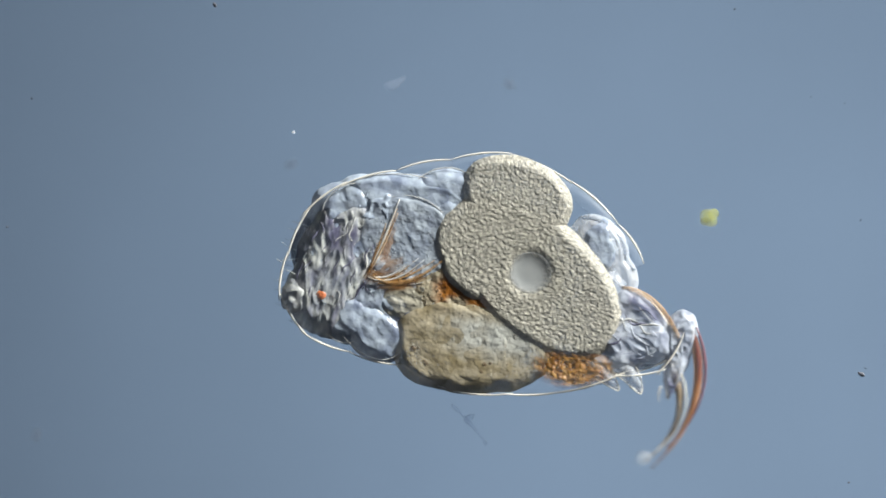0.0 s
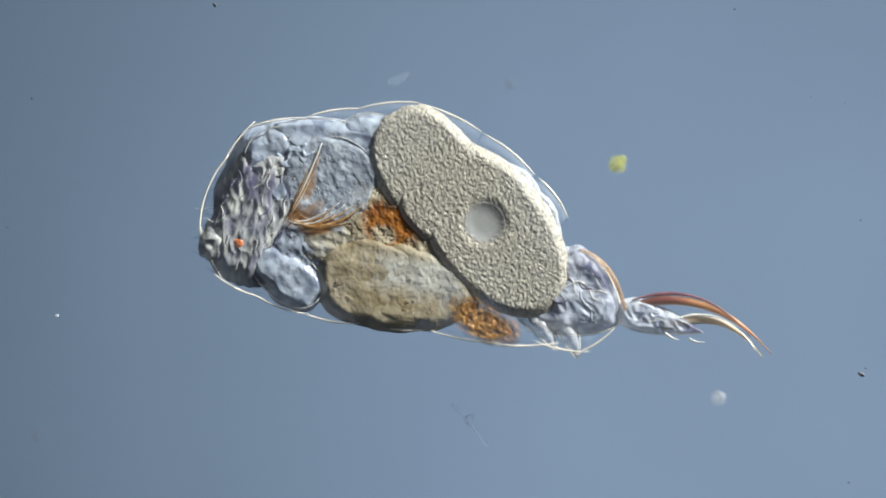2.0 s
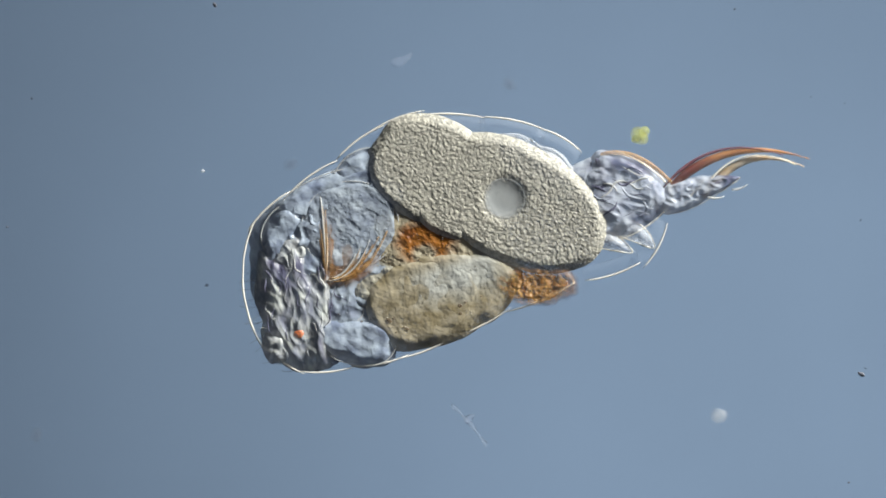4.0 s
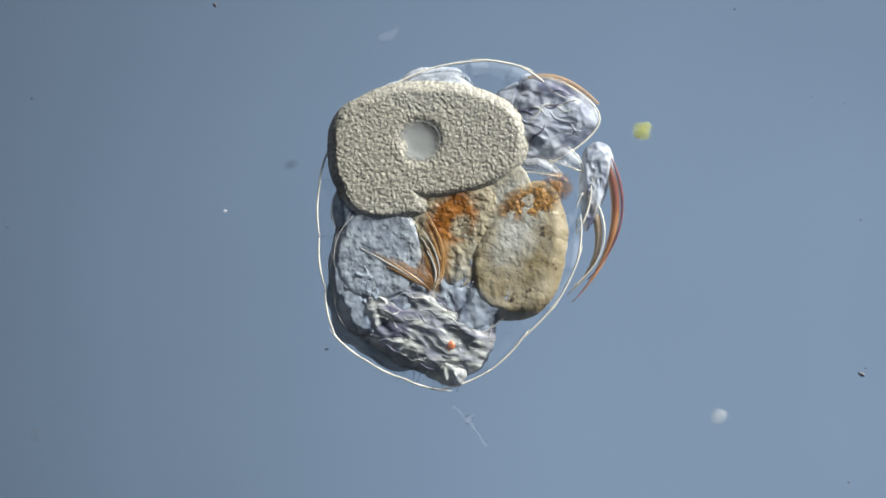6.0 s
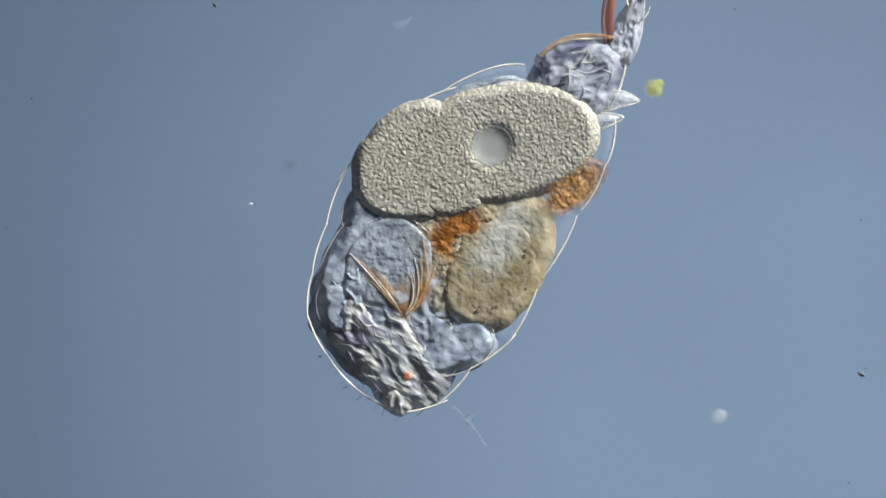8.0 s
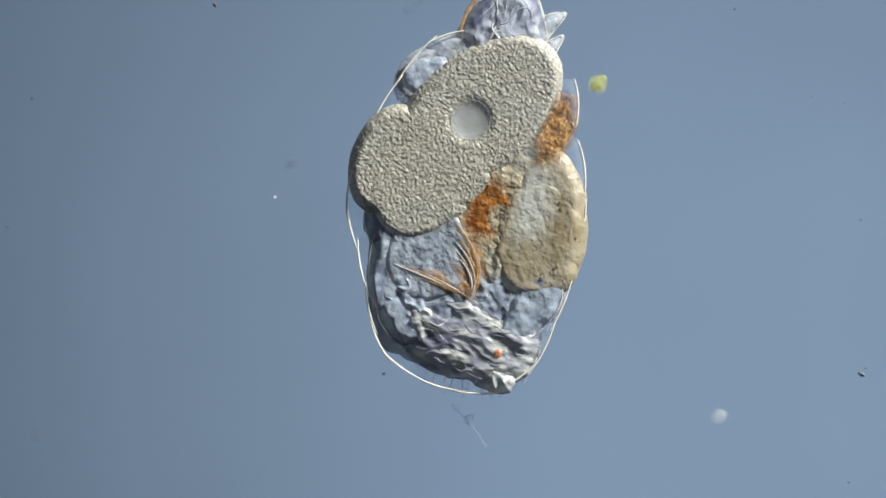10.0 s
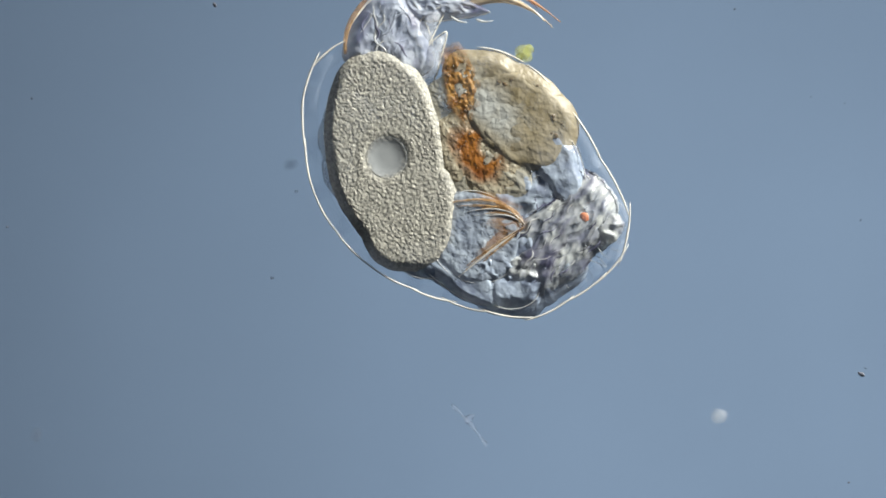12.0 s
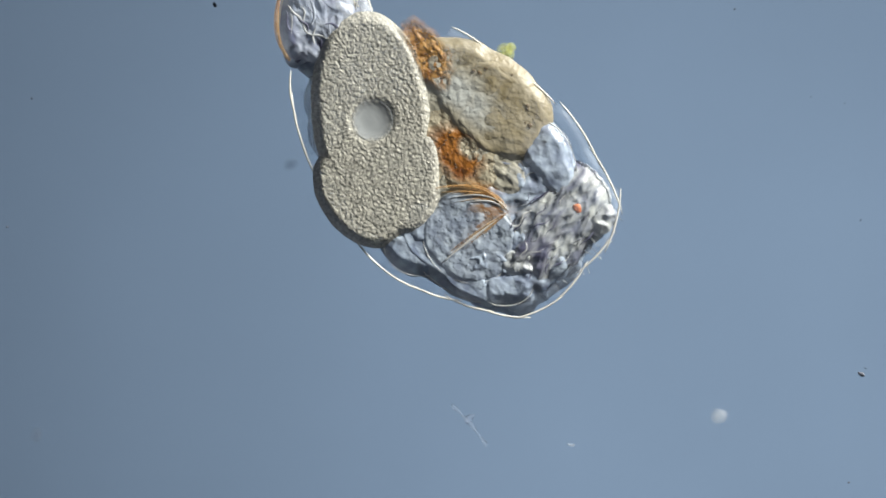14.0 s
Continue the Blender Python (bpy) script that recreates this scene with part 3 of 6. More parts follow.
def build_foot():
    pleats = relief_of(((0.0080, 0.050), (0.0045, -0.045), (0.0016, -0.018)), 41, (0.8, 1.2))
    bed = animal_part("back_tissue", "back_tissue", cushion(0.104, 0.056, 0.0290, 0.022, 0.014, 0.0, 0.0, 2.2, 0.006, 0.05, 91, 40, 100,
                                                            relief_of(((0.0020, 0.050), (0.0008, 0.020)), 91)), FILM, "pale clear tissue beside the yolk gland")
    for k, (x, y, a, b, turn) in enumerate(((-0.044, 0.004, 0.050, 0.036, 10.0), (0.046, -0.004, 0.052, 0.038, -14.0))):
        set_at(part("gland_lobe", cushion(a, b, 0.0318 + 0.0006 * k, 0.022, 0.014, 0.1, 0.0, 2.1, 0.006, 0.04, 92 + k, 32, 80,
                                          relief_of(((0.0026, 0.036), (0.0009, 0.014)), 92 + k)), PALE, bed), x, y, 0.0, turn)
    base = animal_part("foot_base", "foot_base", cushion(0.082, 0.073, 0.0350, 0.030, 0.022, 0.40, 0.0, 2.3, 0.008, 0.05, 41, 48, 120,
                                                         pleats), FOOT_SKIN,
                       "wrinkled clear foot base with an orange back edge")
    set_at(part("hind_tissue", cushion(0.052, 0.066, 0.0320, 0.030, 0.020, 0.0, 0.0, 2.3, 0.008, 0.05, 45, 36, 90,
                                       relief_of(((0.0050, 0.040), (0.0030, -0.030)), 45)), FOOT_SKIN, base), -0.056, 0.004, 0.0)
    bm = bmesh.new()
    tube(bm, arc(-0.045, 0.080, 0.074, 0.024, 0.020, 14, 0.028), [0.0024 + 0.0022 * math.sin(math.pi * i / 14) for i in range(15)])
    part("back_edge", bm, AMBER, base, "orange back edge")
    for k, (x, y, turn, a) in enumerate(((-0.035, -0.078, -15, 0.044), (0.020, -0.066, -28, 0.034))):
        flap = part("flap", blob(a * 1.15, 0.016, 0.034, 0.35, -0.008, 2.4, 0.004, 0.02, 43 + k, 14, 48), FILM, base)
        set_at(flap, x, y, 0.016, turn)
        part("membrane", outline(a * 1.15, 0.016, 0.35, -0.008, 0.006, 0.0015, s=1.0), RIM, flap)
    # a dark tube drawn as the shade in the hollow behind the foot
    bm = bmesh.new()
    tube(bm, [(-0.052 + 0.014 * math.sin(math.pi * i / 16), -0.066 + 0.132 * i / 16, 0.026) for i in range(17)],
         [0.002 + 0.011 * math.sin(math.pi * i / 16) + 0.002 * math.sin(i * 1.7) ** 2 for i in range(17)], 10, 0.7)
    part("shade_band", bm, FOLD_SHADE, base, "dark band across the foot, painted for the shade in its fold")

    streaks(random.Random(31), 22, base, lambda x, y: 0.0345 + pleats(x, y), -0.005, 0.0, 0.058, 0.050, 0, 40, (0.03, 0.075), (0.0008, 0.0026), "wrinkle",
            (FOLD_SHADE, MEMBRANE, FOOT_SKIN, FOOT_SKIN))
    part("membrane", outline(0.082, 0.073, 0.40, 0.0, 0.018, 0.0018, -100, 100, 1.0), RIM, base)

    foot = animal_part("foot", "foot", cushion(0.080, 0.025, 0.0270, 0.018, 0.012, 0.62, 0.0, 2.1, 0.004, 0.035, 51, 36, 80,
                                               relief_of(((0.0040, 0.026), (0.0024, -0.014)), 51), deep=0.016, moved_to=(0.062, 0.004)), FOOT_SKIN,
                       "slender clear foot joint")
    streaks(random.Random(37), 9, foot, lambda x, y: 0.0262, 0.062, 0.006, 0.060, 0.012, 4, 14, (0.03, 0.06), (0.0007, 0.0018), "wrinkle", (MEMBRANE, FOLD_SHADE, FOOT_SKIN))
    part("membrane", moved(outline(0.080, 0.025, 0.62, 0.0, 0.014, 0.0012, -180, 0, 1.0), 0.062, 0.004), RIM, foot)
    # two curved toes, each with a dark outer edge or a bright inner one
    n = 22
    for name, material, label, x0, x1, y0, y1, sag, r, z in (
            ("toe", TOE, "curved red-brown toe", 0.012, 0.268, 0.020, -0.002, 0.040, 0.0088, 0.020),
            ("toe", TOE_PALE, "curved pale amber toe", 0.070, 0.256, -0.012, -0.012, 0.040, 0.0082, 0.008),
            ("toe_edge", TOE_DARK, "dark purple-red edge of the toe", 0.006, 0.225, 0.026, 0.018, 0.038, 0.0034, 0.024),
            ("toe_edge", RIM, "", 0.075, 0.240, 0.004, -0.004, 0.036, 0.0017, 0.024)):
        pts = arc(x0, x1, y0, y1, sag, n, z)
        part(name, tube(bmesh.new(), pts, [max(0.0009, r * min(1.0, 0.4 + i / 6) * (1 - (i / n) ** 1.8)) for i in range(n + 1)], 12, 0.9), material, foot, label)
    for k in range(2):
        bm = bmesh.new()
        tube(bm, arc(0.075 + 0.045 * k, 0.104 + 0.045 * k, -0.013, -0.020 + 0.008 * k, -0.003, 6, 0.024),
             [0.0016, 0.0022, 0.0022, 0.0018, 0.0014, 0.0010, 0.0006], 8)
        part("spur", bm, MEMBRANE, foot)


def build_shell():
    # the flexible clear shell, as a ring of short plates that slide over one another
    for k, length in enumerate(PLATES):
        long = length * 1.16
        plate_ob = animal_part("shell_plate", "plate_%d" % k, shell(long, 0.006, 0.012, 0.03, 0.003, 8, 6, 61 + k), SKIN)
        bm = bmesh.new()
        tube(bm, arc(-long / 2, long / 2, 0.001, 0.001, 0.006, 10, 0.016), [0.0004 + 0.0014 * math.sin(math.pi * i / 10) ** 0.5 for i in range(11)], 8)
        part("edge", bm, RIM, plate_ob)


build_yolk()
build_gut()
build_front()
build_head()
build_granules()
build_foot()
build_shell()


# ---- things in the water round it ----
def place(x, y, z):
    """Where a thing at height z stands so that it shows at (x, y) of the plane in focus."""
    k = (HIGH - z) / (HIGH - MID)
    return x * k, y * k, z


def loose(key, name, bm, material, label, category, x, y, z, turn=0.0, group=""):
    ob = part(name, bm, material, None)
    tagged(ob, label, category, group)
    parts[key] = set_at(ob, *place(x, y, z), turn)
    return ob


def build_alga():
    cell = new("alga_cell")
    tagged(cell, "small yellow-green algal cell lying on the slide", "alga")
    parts["alga"] = cell
    for k, (x, y, r) in enumerate(((-0.004, 0.002, 0.014), (0.008, 0.006, 0.010), (0.004, -0.008, 0.011), (-0.008, -0.008, 0.008))):
        set_at(part("lobe", blob(r, r * 0.92, r * 0.8, 0, 0, 2.4, 0.002, 0.012, 70 + k, 10, 28), ALGA, cell), x, y, 0.012)


build_alga()
loose("grain", "detritus_grain", blob(0.017, 0.016, 0.014, 0.1, 0, 2.2, 0.003, 0.012, 81, 10, 30), GRAIN,
      "pale rounded grain of detritus on the slide", "detritus", 0.489, -0.296, 0.010)
for key, x, y, a in (("mote_one", -0.434, 0.101, 0.0034), ("mote_two", -0.206, -0.186, 0.0034)):
    loose(key, "mote", blob(a, a * 0.8, a * 0.7, 0, 0, 2.2, 0.001, 0.01, 83, 6, 18), FILM, "tiny bright mote drifting in the water", "mote",
          x, y, 0.006, group="drifting motes")


def build_fibre():
    bm = bmesh.new()
    tube(bm, arc(0.015, 0.078, -0.280, -0.352, 0.006, 14, 0.004), [0.0022 + 0.001 * math.sin(i) for i in range(15)], 8, 0.6)
    fibre = part("fibre", bm, SHEER, None)
    tagged(fibre, "faint thin fibre lying on the slide", "fibre")
    bm = bmesh.new()
    tube(bm, arc(0.040, 0.058, -0.312, -0.298, 0.004, 8, 0.006), [0.004, 0.005, 0.006, 0.006, 0.005, 0.004, 0.003, 0.002, 0.001], 8, 0.6)
    part("tuft", bm, SHEER, fibre)


build_fibre()
loose("scrap", "film_scrap", blob(0.022, 0.008, 0.003, 0.3, 0.006, 2.2, 0.003, 0.02, 87, 8, 30), SHEER,
      "sheer scrap of film in the water", "film scrap", -0.095, 0.360, 0.006, 25)

# specks of dirt that stay where they are
rng_dirt = random.Random(12)
for x, y, a in ((-0.728, 0.266, 0.0024), (-0.771, 0.039, 0.0026), (-0.404, 0.432, 0.0055), (0.516, 0.424, 0.0022), (0.711, 0.258, 0.0020),
                (0.739, 0.051, 0.0022), (0.741, -0.222, 0.0070), (0.748, -0.211, 0.0024), (0.718, -0.413, 0.0024), (0.651, 0.269, 0.0018)):
    speck = part("dirt_speck", blob(a, a * rng_dirt.uniform(0.4, 0.9), a * 0.5, 0, 0, 2.2, a * 0.3, a, rng_dirt.randint(1, 99), 6, 18), GRIT, None)
    tagged(speck, "tiny dark speck of dirt on the glass", "dirt speck", "dirt specks")
    set_at(speck, *place(x, y, 0.003), rng_dirt.uniform(0, 180))


SMUDGE = tissue("blurred_smudge", (0.07, 0.08, 0.11), (0.12, 0.13, 0.16), 40, 60, 0.3, 0.002, 0, 0.0, 0.6, see=0.84, fade=(0.0, 0.0, 0.016, 0.012, 0.5, 1.5))
for x, y, turn in ((-0.269, 0.149, 20), (-0.719, -0.329, 75), (0.118, 0.292, 140)):
    smudge = part("dirt_smudge", blob(0.016, 0.012, 0.004, 0, 0, 2.2, 0.003, 0.01, 91, 8, 30), SMUDGE, None)
    tagged(smudge, "faint blurred smudge of dirt on the glass", "dirt smudge", "dirt smudges")
    set_at(smudge, *place(x, y, 0.003), turn)


def motions():
    # the animal turns and travels; its parts shift within it
    walk(parts['rotifer'], [
        (0, at(0.153, -0.042, 0, -11.5)), (0.5, at(0.211, -0.047, 0, -15.1)), (1, at(0.111, -0.067, 0, -13.1)),
        (1.5, at(0.081, 0.021, 0, -13.0)), (2, at(0.073, 0.046, 0, -13.6)), (2.2, at(0.091, 0.126, 0, 9.7)),
        (4.3, at(0.108, 0.086, 0, 15.2)), (4.5, at(0.073, 0.141, 0, 27.1)), (5, at(-0.027, 0.196, 0, 65.7)),
        (5.5, at(-0.044, 0.191, 0, 66.6)), (6.2, at(-0.039, 0.189, 0, 65.9)), (6.5, at(-0.006, 0.145, 0, 57.7)),
        (6.7, at(0.059, 0.161, 0, 51.3)), (7, at(0.074, 0.186, 0, 51.0)), (7.5, at(0.081, 0.186, 0, 51.5)),
        (8, at(0.086, 0.181, 0, 51.1)), (8.35, at(0.082, 0.183, 0, 51.8)), (8.5, at(0.019, 0.221, 0, 71.8)),
        (8.7, at(-0.019, 0.216, 0, 85.2)), (9.6, at(0.031, 0.226, 0, 78.2)), (10.8, at(0.056, 0.226, 0, 75.0)),
        (11, at(0.049, 0.191, 0, 75.7)), (11.25, at(0.036, 0.176, 0, 77.4)), (11.5, at(-0.006, 0.206, 0, 92.2)),
        (11.7, at(-0.094, 0.196, 0, 118.8)), (12, at(-0.099, 0.161, 0, 136.4)), (12.5, at(-0.097, 0.156, 0, 138.6)),
        (13, at(-0.109, 0.236, 0, 135.4)), (13.6, at(-0.118, 0.236, 0, 135.7)), (14, at(-0.124, 0.226, 0, 135.5)),
    ])
    walk(parts['yolk_gland'], [
        (0, at(0.000, 0.000, LEVEL, -31.5)), (0.5, at(0.000, 0.000, LEVEL, -34.5)), (1, at(0.000, 0.000, LEVEL, -38.4)),
        (1.5, at(0.000, 0.000, LEVEL, -38.0)), (2, at(0.000, 0.000, LEVEL, -38.8)), (2.2, at(0.000, 0.000, LEVEL, -40.9)),
        (4.3, at(0.000, 0.000, LEVEL, -40.1)), (4.5, at(0.000, 0.000, LEVEL, -44.0)), (5, at(0.000, 0.000, LEVEL, -57.0)),
        (5.5, at(0.000, 0.000, LEVEL, -66.0)), (6.2, at(0.000, 0.000, LEVEL, -66.0)), (6.5, at(0.000, 0.000, LEVEL, -62.0)),
        (6.7, at(0.000, 0.000, LEVEL, -43.3)), (7, at(0.000, 0.000, LEVEL, -40.3)), (7.5, at(0.000, 0.000, LEVEL, -40.3)),
        (8, at(0.000, 0.000, LEVEL, -40.5)), (8.35, at(0.000, 0.000, LEVEL, -40.7)), (8.5, at(0.000, 0.000, LEVEL, -38.9)),
        (8.7, at(0.000, 0.000, LEVEL, -39.5)), (9.6, at(0.000, 0.000, LEVEL, -36.0)), (10.8, at(0.000, 0.000, LEVEL, -34.3)),
        (11, at(0.000, 0.000, LEVEL, -36.5)), (11.25, at(0.000, 0.000, LEVEL, -37.2)), (11.5, at(0.000, 0.000, LEVEL, -34.8)),
        (11.7, at(0.000, 0.000, LEVEL, -34.8)), (12, at(0.000, 0.000, LEVEL, -38.5)), (12.5, at(0.000, 0.000, LEVEL, -39.0)),
        (13, at(0.000, 0.000, LEVEL, -41.3)), (13.6, at(0.000, 0.000, LEVEL, -40.5)), (14, at(0.000, 0.000, LEVEL, -39.7)),
    ])
    walk(parts['yolk_front'], [
        (0, at(-0.072, 0.019, LEVEL, -33.5)), (0.5, at(-0.133, 0.050, LEVEL, -36.5)), (1, at(-0.123, 0.067, LEVEL, -40.4)),
        (1.5, at(-0.126, 0.066, LEVEL, -40.0)), (2, at(-0.125, 0.070, LEVEL, -40.8)), (2.2, at(-0.114, 0.075, LEVEL, -42.9)),
        (4.3, at(-0.117, 0.073, LEVEL, -42.1)), (4.5, at(-0.109, 0.056, LEVEL, -39.7)), (5, at(-0.070, 0.028, LEVEL, -50.0)),
        (5.5, at(-0.062, 0.014, LEVEL, -50.0)), (6.2, at(-0.062, 0.018, LEVEL, -50.0)), (6.5, at(-0.045, 0.046, LEVEL, -56.0)),
        (6.7, at(-0.087, 0.069, LEVEL, -45.3)), (7, at(-0.105, 0.067, LEVEL, -42.3)), (7.5, at(-0.116, 0.074, LEVEL, -42.3)),
        (8, at(-0.120, 0.077, LEVEL, -42.5)), (8.35, at(-0.118, 0.077, LEVEL, -42.7)), (8.5, at(-0.103, 0.059, LEVEL, -40.9)),
        (8.7, at(-0.084, 0.050, LEVEL, -41.5)), (9.6, at(-0.118, 0.052, LEVEL, -38.0)), (10.8, at(-0.126, 0.047, LEVEL, -36.3)),
        (11, at(-0.105, 0.049, LEVEL, -38.5)), (11.25, at(-0.098, 0.048, LEVEL, -39.2)), (11.5, at(-0.108, 0.042, LEVEL, -36.8)),
        (11.7, at(-0.108, 0.042, LEVEL, -36.8)), (12, at(-0.086, 0.040, LEVEL, -40.5)), (12.5, at(-0.084, 0.040, LEVEL, -41.0)),
        (13, at(-0.088, 0.047, LEVEL, -36.0)), (13.6, at(-0.089, 0.047, LEVEL, -36.0)), (14, at(-0.088, 0.044, LEVEL, -36.0)),
    ])
    walk(parts['yolk_mid'], [
        (0, at(-0.076, 0.025, LEVEL, -27.5)), (0.5, at(-0.074, 0.029, LEVEL, -30.5)), (1, at(-0.072, 0.034, LEVEL, -34.4)),
        (1.5, at(-0.073, 0.034, LEVEL, -34.0)), (2, at(-0.072, 0.035, LEVEL, -34.8)), (2.2, at(-0.071, 0.037, LEVEL, -36.9)),
        (4.3, at(-0.071, 0.036, LEVEL, -36.1)), (4.5, at(-0.069, 0.041, LEVEL, -40.0)), (5, at(-0.058, 0.056, LEVEL, -53.0)),
        (5.5, at(-0.048, 0.064, LEVEL, -62.0)), (6.2, at(-0.048, 0.064, LEVEL, -62.0)), (6.5, at(-0.053, 0.060, LEVEL, -58.0)),
        (6.7, at(-0.069, 0.040, LEVEL, -39.3)), (7, at(-0.071, 0.037, LEVEL, -36.3)), (7.5, at(-0.071, 0.037, LEVEL, -36.3)),
        (8, at(-0.071, 0.037, LEVEL, -36.5)), (8.35, at(-0.071, 0.037, LEVEL, -36.7)), (8.5, at(-0.072, 0.035, LEVEL, -34.9)),
        (8.7, at(-0.072, 0.036, LEVEL, -35.5)), (9.6, at(-0.074, 0.031, LEVEL, -32.0)), (10.8, at(-0.075, 0.029, LEVEL, -30.3)),
        (11, at(-0.073, 0.032, LEVEL, -32.5)), (11.25, at(-0.073, 0.033, LEVEL, -33.2)), (11.5, at(-0.074, 0.030, LEVEL, -30.8)),
        (11.7, at(-0.074, 0.030, LEVEL, -30.8)), (12, at(-0.072, 0.034, LEVEL, -34.5)), (12.5, at(-0.072, 0.035, LEVEL, -35.0)),
        (13, at(-0.070, 0.038, LEVEL, -37.3)), (13.6, at(-0.071, 0.037, LEVEL, -36.5)), (14, at(-0.072, 0.036, LEVEL, -35.7)),
    ])
    walk(parts['yolk_side'], [
        (0, at(-0.049, 0.131, LEVEL, -8.0)), (0.5, at(-0.130, 0.118, LEVEL, -18.0)), (1, at(-0.024, 0.019, LEVEL - 0.010, -38.4)),
        (1.5, at(-0.024, 0.018, LEVEL - 0.010, -38.0)), (2, at(-0.023, 0.019, LEVEL - 0.010, -38.8)), (2.2, at(-0.023, 0.020, LEVEL - 0.010, -40.9)),
        (4.3, at(-0.106, 0.112, LEVEL, -28.0)), (4.5, at(-0.079, 0.102, LEVEL, -8.0)), (5, at(-0.016, 0.025, LEVEL - 0.010, -57.0)),
        (5.5, at(-0.012, 0.027, LEVEL - 0.010, -66.0)), (6.2, at(-0.012, 0.027, LEVEL - 0.010, -66.0)), (6.5, at(-0.001, 0.106, LEVEL, -48.0)),
        (6.7, at(-0.040, 0.106, LEVEL, -8.0)), (7, at(-0.080, 0.107, LEVEL, -8.0)), (7.5, at(-0.093, 0.117, LEVEL, -8.0)),
        (8, at(-0.094, 0.117, LEVEL, -8.0)), (8.35, at(-0.094, 0.116, LEVEL, -8.0)), (8.5, at(-0.023, 0.019, LEVEL - 0.010, -38.9)),
        (8.7, at(-0.023, 0.019, LEVEL - 0.010, -39.5)), (9.6, at(-0.096, 0.116, LEVEL, -8.0)), (10.8, at(-0.102, 0.128, LEVEL, -8.0)),
        (11, at(-0.074, 0.129, LEVEL, -8.0)), (11.25, at(-0.064, 0.124, LEVEL, -8.0)), (11.5, at(-0.100, 0.127, LEVEL, -8.0)),
        (11.7, at(-0.025, 0.017, LEVEL - 0.010, -34.8)), (12, at(-0.023, 0.019, LEVEL - 0.010, -38.5)), (12.5, at(-0.023, 0.019, LEVEL - 0.010, -39.0)),
        (13, at(-0.088, 0.124, LEVEL, -8.0)), (13.6, at(-0.090, 0.122, LEVEL, -8.0)), (14, at(-0.077, 0.114, LEVEL, -8.0)),
    ])
    walk(parts['stomach'], [
        (0, at(-0.089, -0.148, LEVEL, 3.0)), (0.5, at(-0.133, -0.141, LEVEL, 3.0)), (1, at(-0.147, -0.139, LEVEL, 3.0)),
        (1.5, at(-0.147, -0.142, LEVEL, 3.0)), (2, at(-0.142, -0.143, LEVEL, 3.0)), (2.2, at(-0.121, -0.172, LEVEL, 3.0)),
        (4.3, at(-0.164, -0.137, LEVEL, 3.0)), (4.5, at(-0.133, -0.157, LEVEL, 3.0)), (5, at(-0.115, -0.220, LEVEL, 3.0)),
        (5.5, at(-0.103, -0.241, LEVEL, 3.0)), (6.2, at(-0.103, -0.236, LEVEL, 3.0)), (6.5, at(-0.077, -0.205, LEVEL, 3.0)),
        (6.7, at(-0.117, -0.173, LEVEL, 3.0)), (7, at(-0.144, -0.164, LEVEL, 3.0)), (7.5, at(-0.152, -0.146, LEVEL, 3.0)),
        (8, at(-0.157, -0.140, LEVEL, 3.0)), (8.35, at(-0.152, -0.143, LEVEL, 3.0)), (8.5, at(-0.123, -0.169, LEVEL, 3.0)),
        (8.7, at(-0.124, -0.201, LEVEL, 3.0)), (9.6, at(-0.148, -0.174, LEVEL, 3.0)), (10.8, at(-0.159, -0.162, LEVEL, 3.0)),
        (11, at(-0.124, -0.163, LEVEL, 3.0)), (11.25, at(-0.111, -0.166, LEVEL, 3.0)), (11.5, at(-0.141, -0.162, LEVEL, 3.0)),
        (11.7, at(-0.124, -0.194, LEVEL, 3.0)), (12, at(-0.104, -0.210, LEVEL, 3.0)), (12.5, at(-0.100, -0.208, LEVEL, 3.0)),
        (13, at(-0.139, -0.158, LEVEL, 3.0)), (13.6, at(-0.143, -0.163, LEVEL, 3.0)), (14, at(-0.118, -0.165, LEVEL, 3.0)),
    ])
